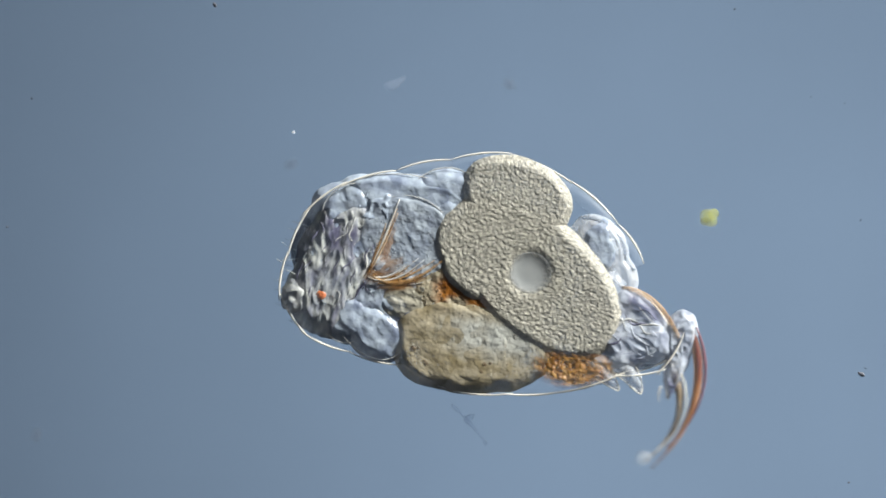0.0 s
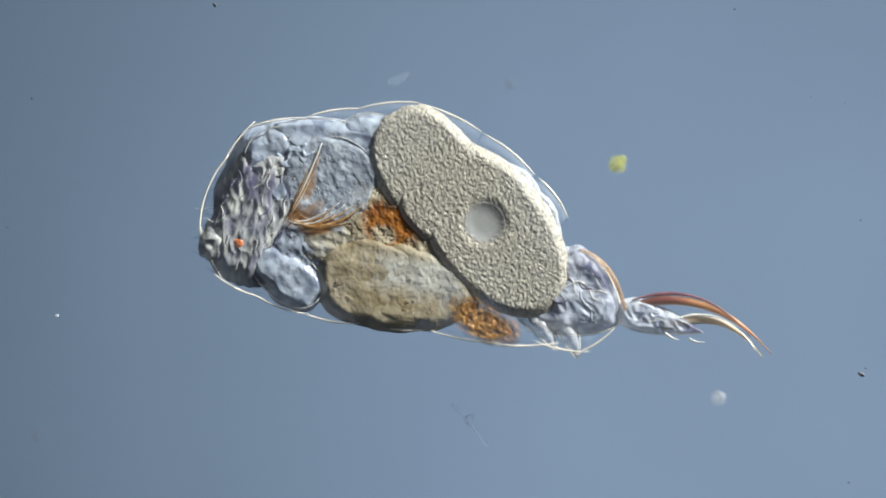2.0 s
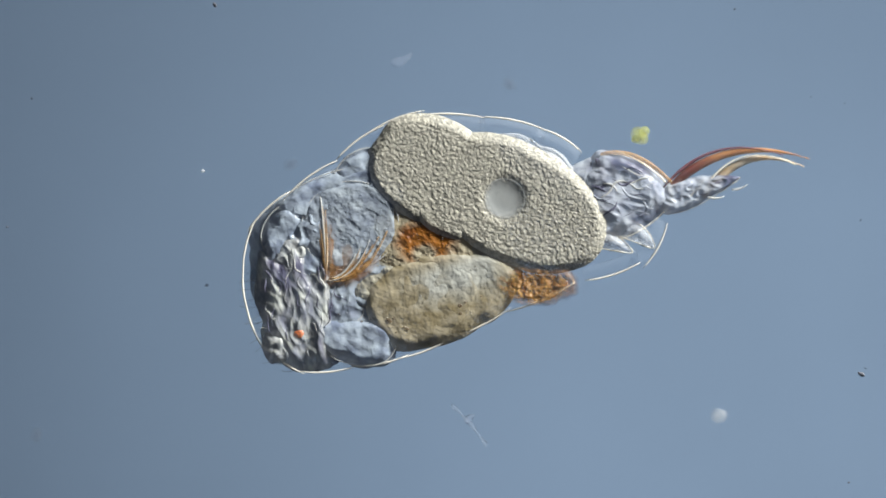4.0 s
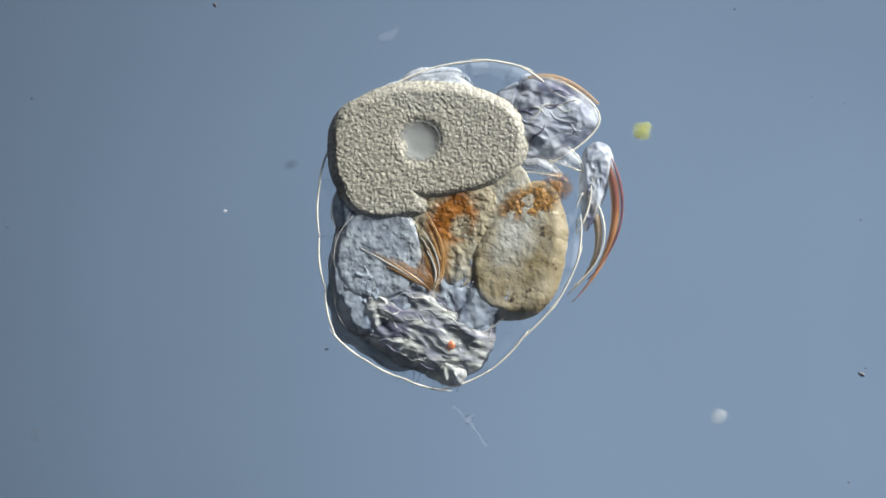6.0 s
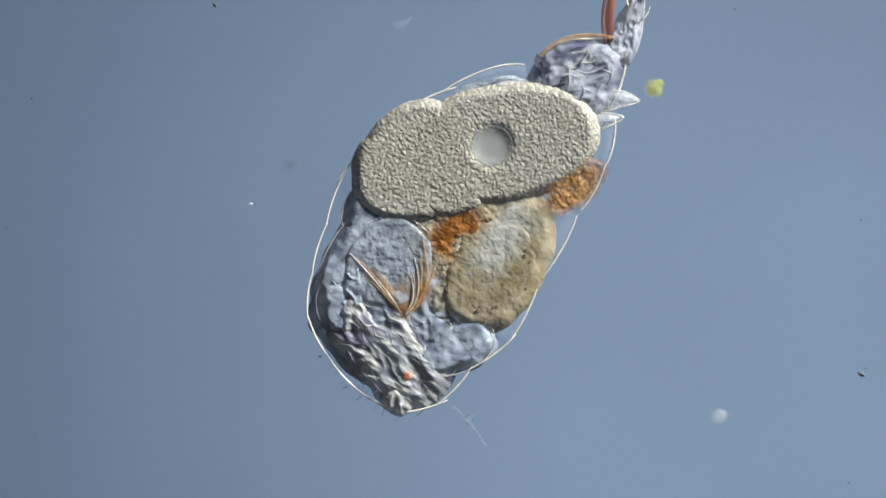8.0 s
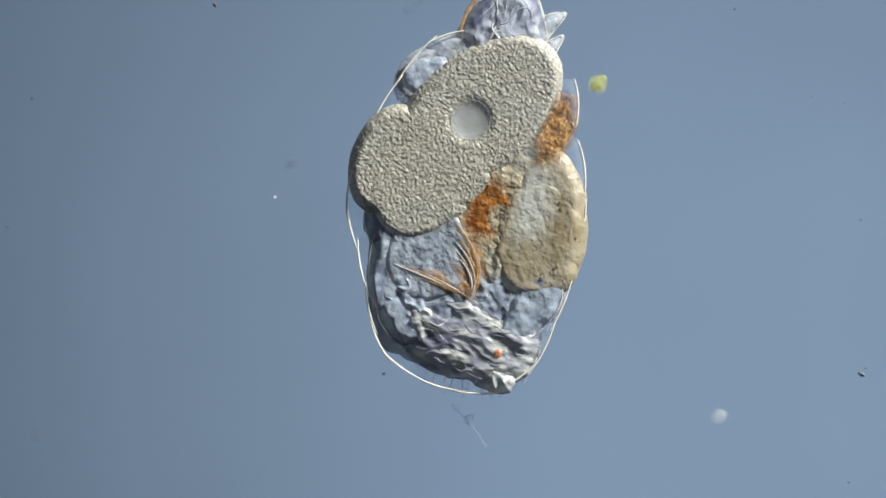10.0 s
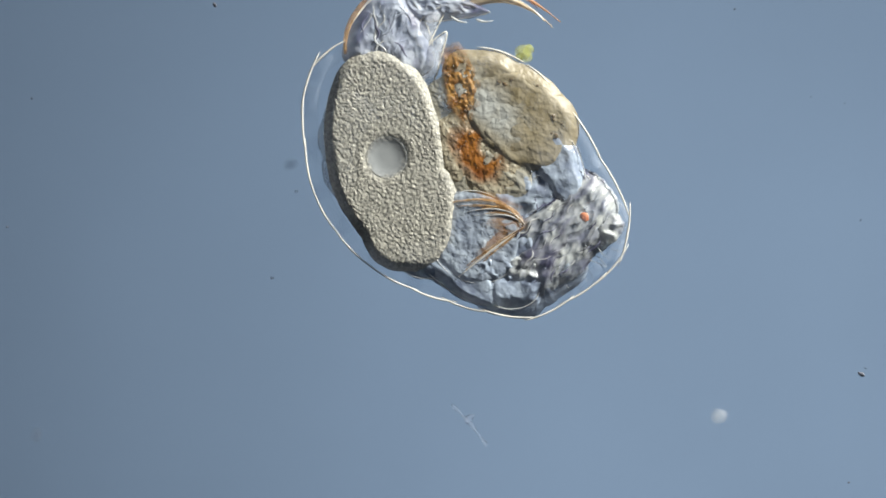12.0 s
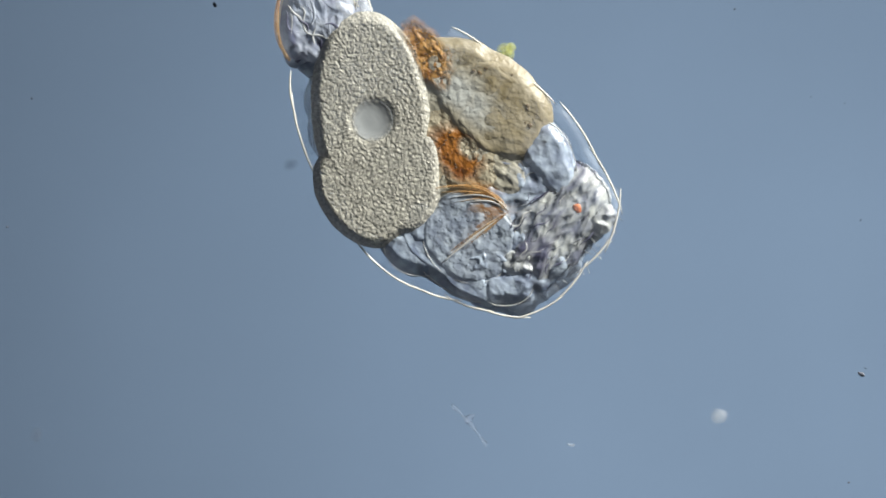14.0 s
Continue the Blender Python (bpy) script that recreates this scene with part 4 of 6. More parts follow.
    walk(parts['stomach_lobe'], [
        (0, at(-0.044, -0.145, LEVEL, 3.0)), (0.5, at(-0.087, -0.139, LEVEL, 3.0)), (1, at(-0.101, -0.137, LEVEL, 3.0)),
        (1.5, at(-0.101, -0.139, LEVEL, 3.0)), (2, at(-0.096, -0.140, LEVEL, 3.0)), (2.2, at(-0.079, -0.170, LEVEL, 3.0)),
        (4.3, at(-0.122, -0.135, LEVEL, 3.0)), (4.5, at(-0.100, -0.155, LEVEL, 3.0)), (5, at(-0.107, -0.219, LEVEL, 3.0)),
        (5.5, at(-0.097, -0.240, LEVEL, 3.0)), (6.2, at(-0.097, -0.235, LEVEL, 3.0)), (6.5, at(-0.064, -0.204, LEVEL, 3.0)),
        (6.7, at(-0.095, -0.172, LEVEL, 3.0)), (7, at(-0.119, -0.163, LEVEL, 3.0)), (7.5, at(-0.127, -0.145, LEVEL, 3.0)),
        (8, at(-0.132, -0.138, LEVEL, 3.0)), (8.35, at(-0.127, -0.142, LEVEL, 3.0)), (8.5, at(-0.105, -0.168, LEVEL, 3.0)),
        (8.7, at(-0.107, -0.200, LEVEL, 3.0)), (9.6, at(-0.127, -0.173, LEVEL, 3.0)), (10.8, at(-0.134, -0.160, LEVEL, 3.0)),
        (11, at(-0.099, -0.161, LEVEL, 3.0)), (11.25, at(-0.086, -0.165, LEVEL, 3.0)), (11.5, at(-0.110, -0.160, LEVEL, 3.0)),
        (11.7, at(-0.082, -0.192, LEVEL, 3.0)), (12, at(-0.075, -0.208, LEVEL, 3.0)), (12.5, at(-0.071, -0.207, LEVEL, 3.0)),
        (13, at(-0.110, -0.157, LEVEL, 3.0)), (13.6, at(-0.113, -0.162, LEVEL, 3.0)), (14, at(-0.089, -0.164, LEVEL, 3.0)),
    ])
    walk(parts['gastric_gland'], [
        (0, at(-0.106, -0.064, LEVEL, -8.0)), (0.5, at(-0.149, -0.063, LEVEL, -8.0)), (1, at(-0.154, -0.043, LEVEL, -8.0)),
        (1.5, at(-0.161, -0.037, LEVEL, -8.0)), (2, at(-0.159, -0.044, LEVEL, -8.0)), (2.2, at(-0.125, -0.080, LEVEL, -8.0)),
        (4.3, at(-0.153, -0.041, LEVEL, -8.0)), (4.5, at(-0.132, -0.067, LEVEL, -8.0)), (5, at(-0.108, -0.101, LEVEL, -8.0)),
        (5.5, at(-0.100, -0.109, LEVEL, -8.0)), (6.2, at(-0.100, -0.107, LEVEL, -8.0)), (6.5, at(-0.067, -0.098, LEVEL, -8.0)),
        (6.7, at(-0.110, -0.078, LEVEL, -8.0)), (7, at(-0.137, -0.069, LEVEL, -8.0)), (7.5, at(-0.148, -0.054, LEVEL, -8.0)),
        (8, at(-0.158, -0.051, LEVEL, -8.0)), (8.35, at(-0.154, -0.053, LEVEL, -8.0)), (8.5, at(-0.120, -0.068, LEVEL, -8.0)),
        (8.7, at(-0.112, -0.100, LEVEL, -8.0)), (9.6, at(-0.137, -0.077, LEVEL, -8.0)), (10.8, at(-0.148, -0.066, LEVEL, -8.0)),
        (11, at(-0.127, -0.070, LEVEL, -8.0)), (11.25, at(-0.113, -0.075, LEVEL, -8.0)), (11.5, at(-0.138, -0.072, LEVEL, -8.0)),
        (11.7, at(-0.129, -0.100, LEVEL, -8.0)), (12, at(-0.111, -0.117, LEVEL, -8.0)), (12.5, at(-0.111, -0.115, LEVEL, -8.0)),
        (13, at(-0.159, -0.059, LEVEL, -8.0)), (13.6, at(-0.165, -0.063, LEVEL, -8.0)), (14, at(-0.146, -0.066, LEVEL, -8.0)),
    ])
    walk(parts['intestine'], [
        (0, at(0.108, -0.152, LEVEL, 6.0)), (0.5, at(0.047, -0.155, LEVEL, -14.0)), (1, at(0.038, -0.163, LEVEL, -14.0)),
        (1.5, at(0.033, -0.167, LEVEL, -14.0)), (2, at(0.039, -0.171, LEVEL, -14.0)), (2.2, at(0.013, -0.190, LEVEL, -14.0)),
        (4.3, at(0.026, -0.163, LEVEL, -14.0)), (4.5, at(0.028, -0.183, LEVEL, -22.0)), (5, at(-0.017, -0.217, LEVEL, -42.0)),
        (5.5, at(-0.012, -0.230, LEVEL, -42.0)), (6.2, at(-0.011, -0.225, LEVEL, -42.0)), (6.5, at(0.036, -0.192, LEVEL, -36.0)),
        (6.7, at(0.068, -0.173, LEVEL, -22.0)), (7, at(0.051, -0.174, LEVEL, -14.0)), (7.5, at(0.035, -0.164, LEVEL, -14.0)),
        (8, at(0.033, -0.160, LEVEL, -14.0)), (8.35, at(0.033, -0.161, LEVEL, -14.0)), (8.5, at(0.019, -0.173, LEVEL, -30.0)),
        (8.7, at(0.016, -0.182, LEVEL, -30.0)), (9.6, at(0.020, -0.162, LEVEL, -14.0)), (10.8, at(0.028, -0.144, LEVEL, 6.0)),
        (11, at(0.053, -0.146, LEVEL, 8.0)), (11.25, at(0.060, -0.150, LEVEL, 8.0)), (11.5, at(0.029, -0.158, LEVEL, -14.0)),
        (11.7, at(0.006, -0.186, LEVEL, -24.0)), (12, at(-0.003, -0.185, LEVEL, -34.0)), (12.5, at(-0.005, -0.187, LEVEL, -34.0)),
        (13, at(0.016, -0.147, LEVEL, -14.0)), (13.6, at(0.012, -0.151, LEVEL, -14.0)), (14, at(0.014, -0.154, LEVEL, -14.0)),
    ])
    walk(parts['mastax'], [
        (0, at(-0.226, 0.013, LEVEL, -1.0)), (0.5, at(-0.269, -0.002, LEVEL, -1.9)), (1, at(-0.286, 0.014, LEVEL, 0.2)),
        (1.5, at(-0.285, 0.011, LEVEL, -0.0)), (2, at(-0.282, 0.009, LEVEL, -0.1)), (2.2, at(-0.242, 0.006, LEVEL, 1.2)),
        (4.3, at(-0.277, 0.018, LEVEL, 0.6)), (4.5, at(-0.236, 0.014, LEVEL, 1.5)), (5, at(-0.227, 0.004, LEVEL, 4.6)),
        (5.5, at(-0.211, -0.015, LEVEL, 3.3)), (6.2, at(-0.211, -0.012, LEVEL, 3.3)), (6.5, at(-0.191, 0.013, LEVEL, 3.6)),
        (6.7, at(-0.234, 0.028, LEVEL, 3.4)), (7, at(-0.256, 0.022, LEVEL, 2.5)), (7.5, at(-0.269, 0.009, LEVEL, -0.3)),
        (8, at(-0.273, 0.011, LEVEL, -0.3)), (8.35, at(-0.270, 0.011, LEVEL, -0.2)), (8.5, at(-0.233, 0.005, LEVEL, 1.4)),
        (8.7, at(-0.220, -0.008, LEVEL, 0.9)), (9.6, at(-0.240, 0.008, LEVEL, 0.2)), (10.8, at(-0.248, 0.016, LEVEL, -0.5)),
        (11, at(-0.219, 0.009, LEVEL, -1.5)), (11.25, at(-0.204, 0.006, LEVEL, -1.5)), (11.5, at(-0.230, 0.017, LEVEL, 0.2)),
        (11.7, at(-0.224, -0.003, LEVEL, 1.0)), (12, at(-0.209, -0.006, LEVEL, 1.3)), (12.5, at(-0.212, -0.006, LEVEL, 0.6)),
        (13, at(-0.276, 0.016, LEVEL, 0.9)), (13.6, at(-0.280, 0.016, LEVEL, 1.0)), (14, at(-0.265, 0.027, LEVEL, 2.6)),
    ])
    walk(parts['jaws'], [
        (0, at(-0.280, -0.064, LEVEL, -1.0)), (0.5, at(-0.322, -0.073, LEVEL, -1.9)), (1, at(-0.337, -0.075, LEVEL, 0.2)),
        (1.5, at(-0.347, -0.075, LEVEL, -0.0)), (2, at(-0.338, -0.077, LEVEL, -0.1)), (2.2, at(-0.286, -0.068, LEVEL, 1.2)),
        (4.3, at(-0.342, -0.068, LEVEL, 0.6)), (4.5, at(-0.306, -0.057, LEVEL, 1.5)), (5, at(-0.236, -0.121, LEVEL, 4.6)),
        (5.5, at(-0.233, -0.128, LEVEL, 3.3)), (6.2, at(-0.232, -0.126, LEVEL, 3.3)), (6.5, at(-0.184, -0.101, LEVEL, 3.6)),
        (6.7, at(-0.235, -0.075, LEVEL, 3.4)), (7, at(-0.270, -0.080, LEVEL, 2.5)), (7.5, at(-0.329, -0.077, LEVEL, -0.3)),
        (8, at(-0.331, -0.068, LEVEL, -0.3)), (8.35, at(-0.327, -0.069, LEVEL, -0.2)), (8.5, at(-0.287, -0.086, LEVEL, 1.4)),
        (8.7, at(-0.278, -0.094, LEVEL, 0.9)), (9.6, at(-0.297, -0.079, LEVEL, 0.2)), (10.8, at(-0.307, -0.072, LEVEL, -0.5)),
        (11, at(-0.273, -0.061, LEVEL, -1.5)), (11.25, at(-0.256, -0.067, LEVEL, -1.5)), (11.5, at(-0.288, -0.071, LEVEL, 0.2)),
        (11.7, at(-0.281, -0.085, LEVEL, 1.0)), (12, at(-0.260, -0.082, LEVEL, 1.3)), (12.5, at(-0.263, -0.085, LEVEL, 0.6)),
        (13, at(-0.304, -0.055, LEVEL, 0.9)), (13.6, at(-0.310, -0.058, LEVEL, 1.0)), (14, at(-0.283, -0.054, LEVEL, 2.6)),
    ])
    walk(parts['head'], [
        (0, at(-0.352, -0.111, LEVEL, -2.0)), (0.5, at(-0.401, -0.118, LEVEL, -3.8)), (1, at(-0.411, -0.133, LEVEL, 0.5)),
        (1.5, at(-0.415, -0.137, LEVEL, -0.0)), (2, at(-0.412, -0.136, LEVEL, -0.3)), (2.2, at(-0.368, -0.165, LEVEL, 2.5)),
        (4.3, at(-0.409, -0.146, LEVEL, 1.2)), (4.5, at(-0.359, -0.159, LEVEL, 3.0)), (5, at(-0.309, -0.192, LEVEL, 9.2)),
        (5.5, at(-0.308, -0.195, LEVEL, 6.6)), (6.2, at(-0.308, -0.193, LEVEL, 6.5)), (6.5, at(-0.279, -0.161, LEVEL, 7.2)),
        (6.7, at(-0.320, -0.137, LEVEL, 6.9)), (7, at(-0.356, -0.143, LEVEL, 5.0)), (7.5, at(-0.406, -0.140, LEVEL, -0.5)),
        (8, at(-0.409, -0.138, LEVEL, -0.6)), (8.35, at(-0.405, -0.138, LEVEL, -0.4)), (8.5, at(-0.353, -0.160, LEVEL, 2.8)),
        (8.7, at(-0.342, -0.167, LEVEL, 1.9)), (9.6, at(-0.374, -0.149, LEVEL, 0.4)), (10.8, at(-0.394, -0.140, LEVEL, -0.9)),
        (11, at(-0.368, -0.129, LEVEL, -2.9)), (11.25, at(-0.350, -0.129, LEVEL, -3.0)), (11.5, at(-0.371, -0.148, LEVEL, 0.3)),
        (11.7, at(-0.346, -0.163, LEVEL, 2.0)), (12, at(-0.324, -0.164, LEVEL, 2.6)), (12.5, at(-0.342, -0.168, LEVEL, 1.2)),
        (13, at(-0.393, -0.135, LEVEL, 1.7)), (13.6, at(-0.398, -0.140, LEVEL, 2.1)), (14, at(-0.365, -0.142, LEVEL, 5.3)),
    ])
    walk(parts['neck'], [
        (0, at(-0.276, -0.036, LEVEL, -1.0)), (0.5, at(-0.322, -0.048, LEVEL, -1.9)), (1, at(-0.336, -0.045, LEVEL, 0.2)),
        (1.5, at(-0.337, -0.048, LEVEL, -0.0)), (2, at(-0.334, -0.049, LEVEL, -0.1)), (2.2, at(-0.293, -0.062, LEVEL, 1.2)),
        (4.3, at(-0.330, -0.048, LEVEL, 0.6)), (4.5, at(-0.285, -0.055, LEVEL, 1.5)), (5, at(-0.256, -0.086, LEVEL, 4.6)),
        (5.5, at(-0.246, -0.099, LEVEL, 3.3)), (6.2, at(-0.246, -0.097, LEVEL, 3.3)), (6.5, at(-0.222, -0.068, LEVEL, 3.6)),
        (6.7, at(-0.268, -0.038, LEVEL, 3.4)), (7, at(-0.296, -0.044, LEVEL, 2.5)), (7.5, at(-0.324, -0.051, LEVEL, -0.3)),
        (8, at(-0.327, -0.048, LEVEL, -0.3)), (8.35, at(-0.324, -0.049, LEVEL, -0.2)), (8.5, at(-0.281, -0.061, LEVEL, 1.4)),
        (8.7, at(-0.269, -0.072, LEVEL, 0.9)), (9.6, at(-0.294, -0.055, LEVEL, 0.2)), (10.8, at(-0.306, -0.046, LEVEL, -0.5)),
        (11, at(-0.278, -0.046, LEVEL, -1.5)), (11.25, at(-0.263, -0.048, LEVEL, -1.5)), (11.5, at(-0.286, -0.049, LEVEL, 0.2)),
        (11.7, at(-0.273, -0.067, LEVEL, 1.0)), (12, at(-0.255, -0.069, LEVEL, 1.3)), (12.5, at(-0.264, -0.071, LEVEL, 0.6)),
        (13, at(-0.323, -0.045, LEVEL, 0.9)), (13.6, at(-0.327, -0.046, LEVEL, 1.0)), (14, at(-0.305, -0.040, LEVEL, 2.6)),
    ])
    walk(parts['back_tissue'], [
        (0, at(0.126, 0.028, LEVEL, -66.0)), (0.5, at(0.058, 0.030, LEVEL, -45.0)), (4.3, at(0.058, 0.030, LEVEL, -45.0)),
        (6.2, at(0.058, 0.030, LEVEL, -45.0)), (6.5, at(0.120, 0.028, LEVEL, -62.0)), (7, at(0.058, 0.030, LEVEL, -45.0)),
        (8.7, at(0.058, 0.030, LEVEL, -45.0)), (10.8, at(0.090, 0.074, LEVEL, -58.0)), (11.25, at(0.090, 0.074, LEVEL, -58.0)),
        (11.7, at(0.058, 0.030, LEVEL, -45.0)), (14, at(0.058, 0.030, LEVEL, -45.0)),
    ])
    walk(parts['foot_base'], [
        (0, at(0.198, -0.072, LEVEL, -8.2)), (0.5, at(0.187, -0.048, LEVEL, -8.7)), (1, at(0.193, -0.080, LEVEL, -15.3)),
        (1.5, at(0.193, -0.086, LEVEL, -16.0)), (2, at(0.194, -0.090, LEVEL, -17.5)), (2.2, at(0.199, -0.110, LEVEL, -32.0)),
        (4.3, at(0.210, -0.041, LEVEL, -12.4)), (4.5, at(0.208, -0.095, LEVEL, -24.5)), (5, at(0.119, -0.194, LEVEL, -63.8)),
        (5.5, at(0.129, -0.203, LEVEL, -65.5)), (6.2, at(0.132, -0.196, LEVEL, -64.4)), (6.5, at(0.200, -0.113, LEVEL, -37.8)),
        (6.7, at(0.200, -0.066, LEVEL, -18.7)), (7, at(0.194, -0.065, LEVEL, -19.6)), (7.5, at(0.201, -0.051, LEVEL, -16.0)),
        (8, at(0.201, -0.050, LEVEL, -15.5)), (8.35, at(0.202, -0.052, LEVEL, -15.9)), (8.5, at(0.177, -0.123, LEVEL, -35.1)),
        (8.7, at(0.176, -0.126, LEVEL, -38.3)), (9.6, at(0.182, -0.039, LEVEL, -9.9)), (10.8, at(0.181, 0.002, LEVEL, 4.9)),
        (11, at(0.180, 0.023, LEVEL, 14.1)), (11.25, at(0.191, 0.017, LEVEL, 11.6)), (11.5, at(0.184, -0.029, LEVEL, -5.2)),
        (11.7, at(0.159, -0.116, LEVEL, -35.1)), (12, at(0.148, -0.163, LEVEL, -52.0)), (12.5, at(0.151, -0.160, LEVEL, -54.6)),
        (13, at(0.198, -0.058, LEVEL, -18.1)), (13.6, at(0.194, -0.062, LEVEL, -19.2)), (14, at(0.197, -0.058, LEVEL, -18.8)),
    ])
    walk(parts['foot'], [
        (0, at(0.281, -0.029, LEVEL, -90.1)), (0.5, at(0.272, -0.048, LEVEL, -33.6)), (1, at(0.277, -0.087, LEVEL, -14.1)),
        (1.5, at(0.277, -0.090, LEVEL, -11.0)), (2, at(0.279, -0.097, LEVEL, -1.5)), (2.2, at(0.232, -0.156, LEVEL, -66.9)),
        (4.3, at(0.285, -0.067, LEVEL, 7.5)), (4.5, at(0.290, -0.131, LEVEL, -20.1)), (4.75, at(0.205, -0.206, LEVEL, -83.5)),
        (5, at(0.121, -0.280, LEVEL, -146.9)), (5.5, at(0.107, -0.297, LEVEL, -165.4)), (6.2, at(0.110, -0.290, LEVEL, -165.2)),
        (6.5, at(0.215, -0.198, LEVEL, -151.9)), (6.7, at(0.265, -0.091, LEVEL, -106.7)), (7, at(0.258, -0.096, LEVEL, -72.4)),
        (7.25, at(0.261, -0.088, LEVEL, -27.6)), (7.5, at(0.263, -0.081, LEVEL, 17.1)), (8, at(0.262, -0.078, LEVEL, 19.5)),
        (8.35, at(0.264, -0.080, LEVEL, 17.8)), (8.5, at(0.240, -0.170, LEVEL, -19.8)), (8.6, at(0.230, -0.178, LEVEL, -62.1)),
        (8.7, at(0.221, -0.187, LEVEL, -104.4)), (9.15, at(0.231, -0.112, LEVEL, -53.0)), (9.6, at(0.242, -0.036, LEVEL, -1.7)),
        (10.8, at(0.235, 0.032, LEVEL, 39.1)), (11, at(0.228, 0.077, LEVEL, 40.8)), (11.25, at(0.241, 0.069, LEVEL, 38.7)),
        (11.5, at(0.255, -0.012, LEVEL, 2.3)), (11.6, at(0.233, -0.079, LEVEL, -39.7)), (11.7, at(0.211, -0.145, LEVEL, -81.7)),
        (12, at(0.157, -0.223, LEVEL, -142.5)), (12.5, at(0.139, -0.238, LEVEL, -145.1)), (12.75, at(0.199, -0.164, LEVEL, -83.2)),
        (13, at(0.258, -0.090, LEVEL, -21.3)), (13.6, at(0.254, -0.094, LEVEL, -21.6)), (14, at(0.254, -0.094, LEVEL, -21.4)),
    ])
    walk(parts['plate_0'], [
        (0, at(0.162, 0.086, SHELL, -44.7)), (0.5, at(0.107, 0.096, SHELL, -33.9)), (1, at(0.118, 0.076, SHELL, -39.6)),
        (1.5, at(0.117, 0.070, SHELL, -40.3)), (2, at(0.107, 0.070, SHELL, -40.1)), (2.2, at(0.156, -0.009, SHELL, -57.0)),
        (4.3, at(0.117, 0.082, SHELL, -42.1)), (4.5, at(0.152, 0.026, SHELL, -57.3)), (5, at(0.181, -0.130, SHELL, -93.8)),
        (5.5, at(0.180, -0.143, SHELL, -102.9)), (6.2, at(0.182, -0.135, SHELL, -102.1)), (6.5, at(0.208, 0.008, SHELL, -68.2)),
        (6.7, at(0.152, 0.076, SHELL, -44.4)), (7, at(0.132, 0.061, SHELL, -45.0)), (7.5, at(0.123, 0.071, SHELL, -42.7)),
        (8, at(0.115, 0.072, SHELL, -40.2)), (8.35, at(0.117, 0.069, SHELL, -40.9)), (8.5, at(0.138, 0.028, SHELL, -53.4)),
        (8.7, at(0.180, -0.025, SHELL, -65.6)), (9.6, at(0.141, 0.059, SHELL, -57.2)), (10.8, at(0.114, 0.103, SHELL, -57.0)),
        (11, at(0.108, 0.131, SHELL, -37.9)), (11.25, at(0.124, 0.127, SHELL, -36.7)), (11.5, at(0.114, 0.096, SHELL, -44.2)),
        (11.7, at(0.143, -0.004, SHELL, -62.5)), (12, at(0.198, -0.056, SHELL, -95.2)), (12.5, at(0.204, -0.040, SHELL, -85.5)),
        (13, at(0.132, 0.078, SHELL, -41.6)), (13.6, at(0.127, 0.072, SHELL, -41.9)), (14, at(0.130, 0.064, SHELL, -38.4)),
    ])
    walk(parts['plate_1'], [
        (0, at(0.083, 0.145, SHELL, -29.5)), (0.5, at(0.012, 0.146, SHELL, -22.8)), (1, at(0.027, 0.129, SHELL, -23.1)),
        (1.5, at(0.028, 0.124, SHELL, -25.7)), (2, at(0.013, 0.127, SHELL, -25.0)), (2.2, at(0.088, 0.071, SHELL, -44.7)),
        (4.3, at(0.043, 0.128, SHELL, -23.7)), (4.5, at(0.092, 0.085, SHELL, -35.6)), (5, at(0.173, -0.062, SHELL, -73.8)),
        (5.5, at(0.178, -0.081, SHELL, -76.3)), (6.2, at(0.179, -0.073, SHELL, -75.6)), (6.5, at(0.166, 0.067, SHELL, -43.7)),
        (6.7, at(0.097, 0.113, SHELL, -26.1)), (7, at(0.082, 0.096, SHELL, -29.2)), (7.5, at(0.066, 0.104, SHELL, -20.5)),
        (8, at(0.059, 0.106, SHELL, -24.5)), (8.35, at(0.062, 0.103, SHELL, -25.2)), (8.5, at(0.091, 0.075, SHELL, -38.1)),
        (8.7, at(0.137, 0.037, SHELL, -45.4)), (9.6, at(0.088, 0.105, SHELL, -31.0)), (10.8, at(0.062, 0.136, SHELL, -20.5)),
        (11, at(0.052, 0.161, SHELL, -19.4)), (11.25, at(0.068, 0.156, SHELL, -21.1)), (11.5, at(0.055, 0.136, SHELL, -25.4)),
        (11.7, at(0.105, 0.045, SHELL, -44.7)), (12, at(0.187, -0.002, SHELL, -63.1)), (12.5, at(0.187, 0.012, SHELL, -59.9)),
        (13, at(0.088, 0.108, SHELL, -29.6)), (13.6, at(0.084, 0.103, SHELL, -29.9)), (14, at(0.087, 0.093, SHELL, -31.5)),
    ])
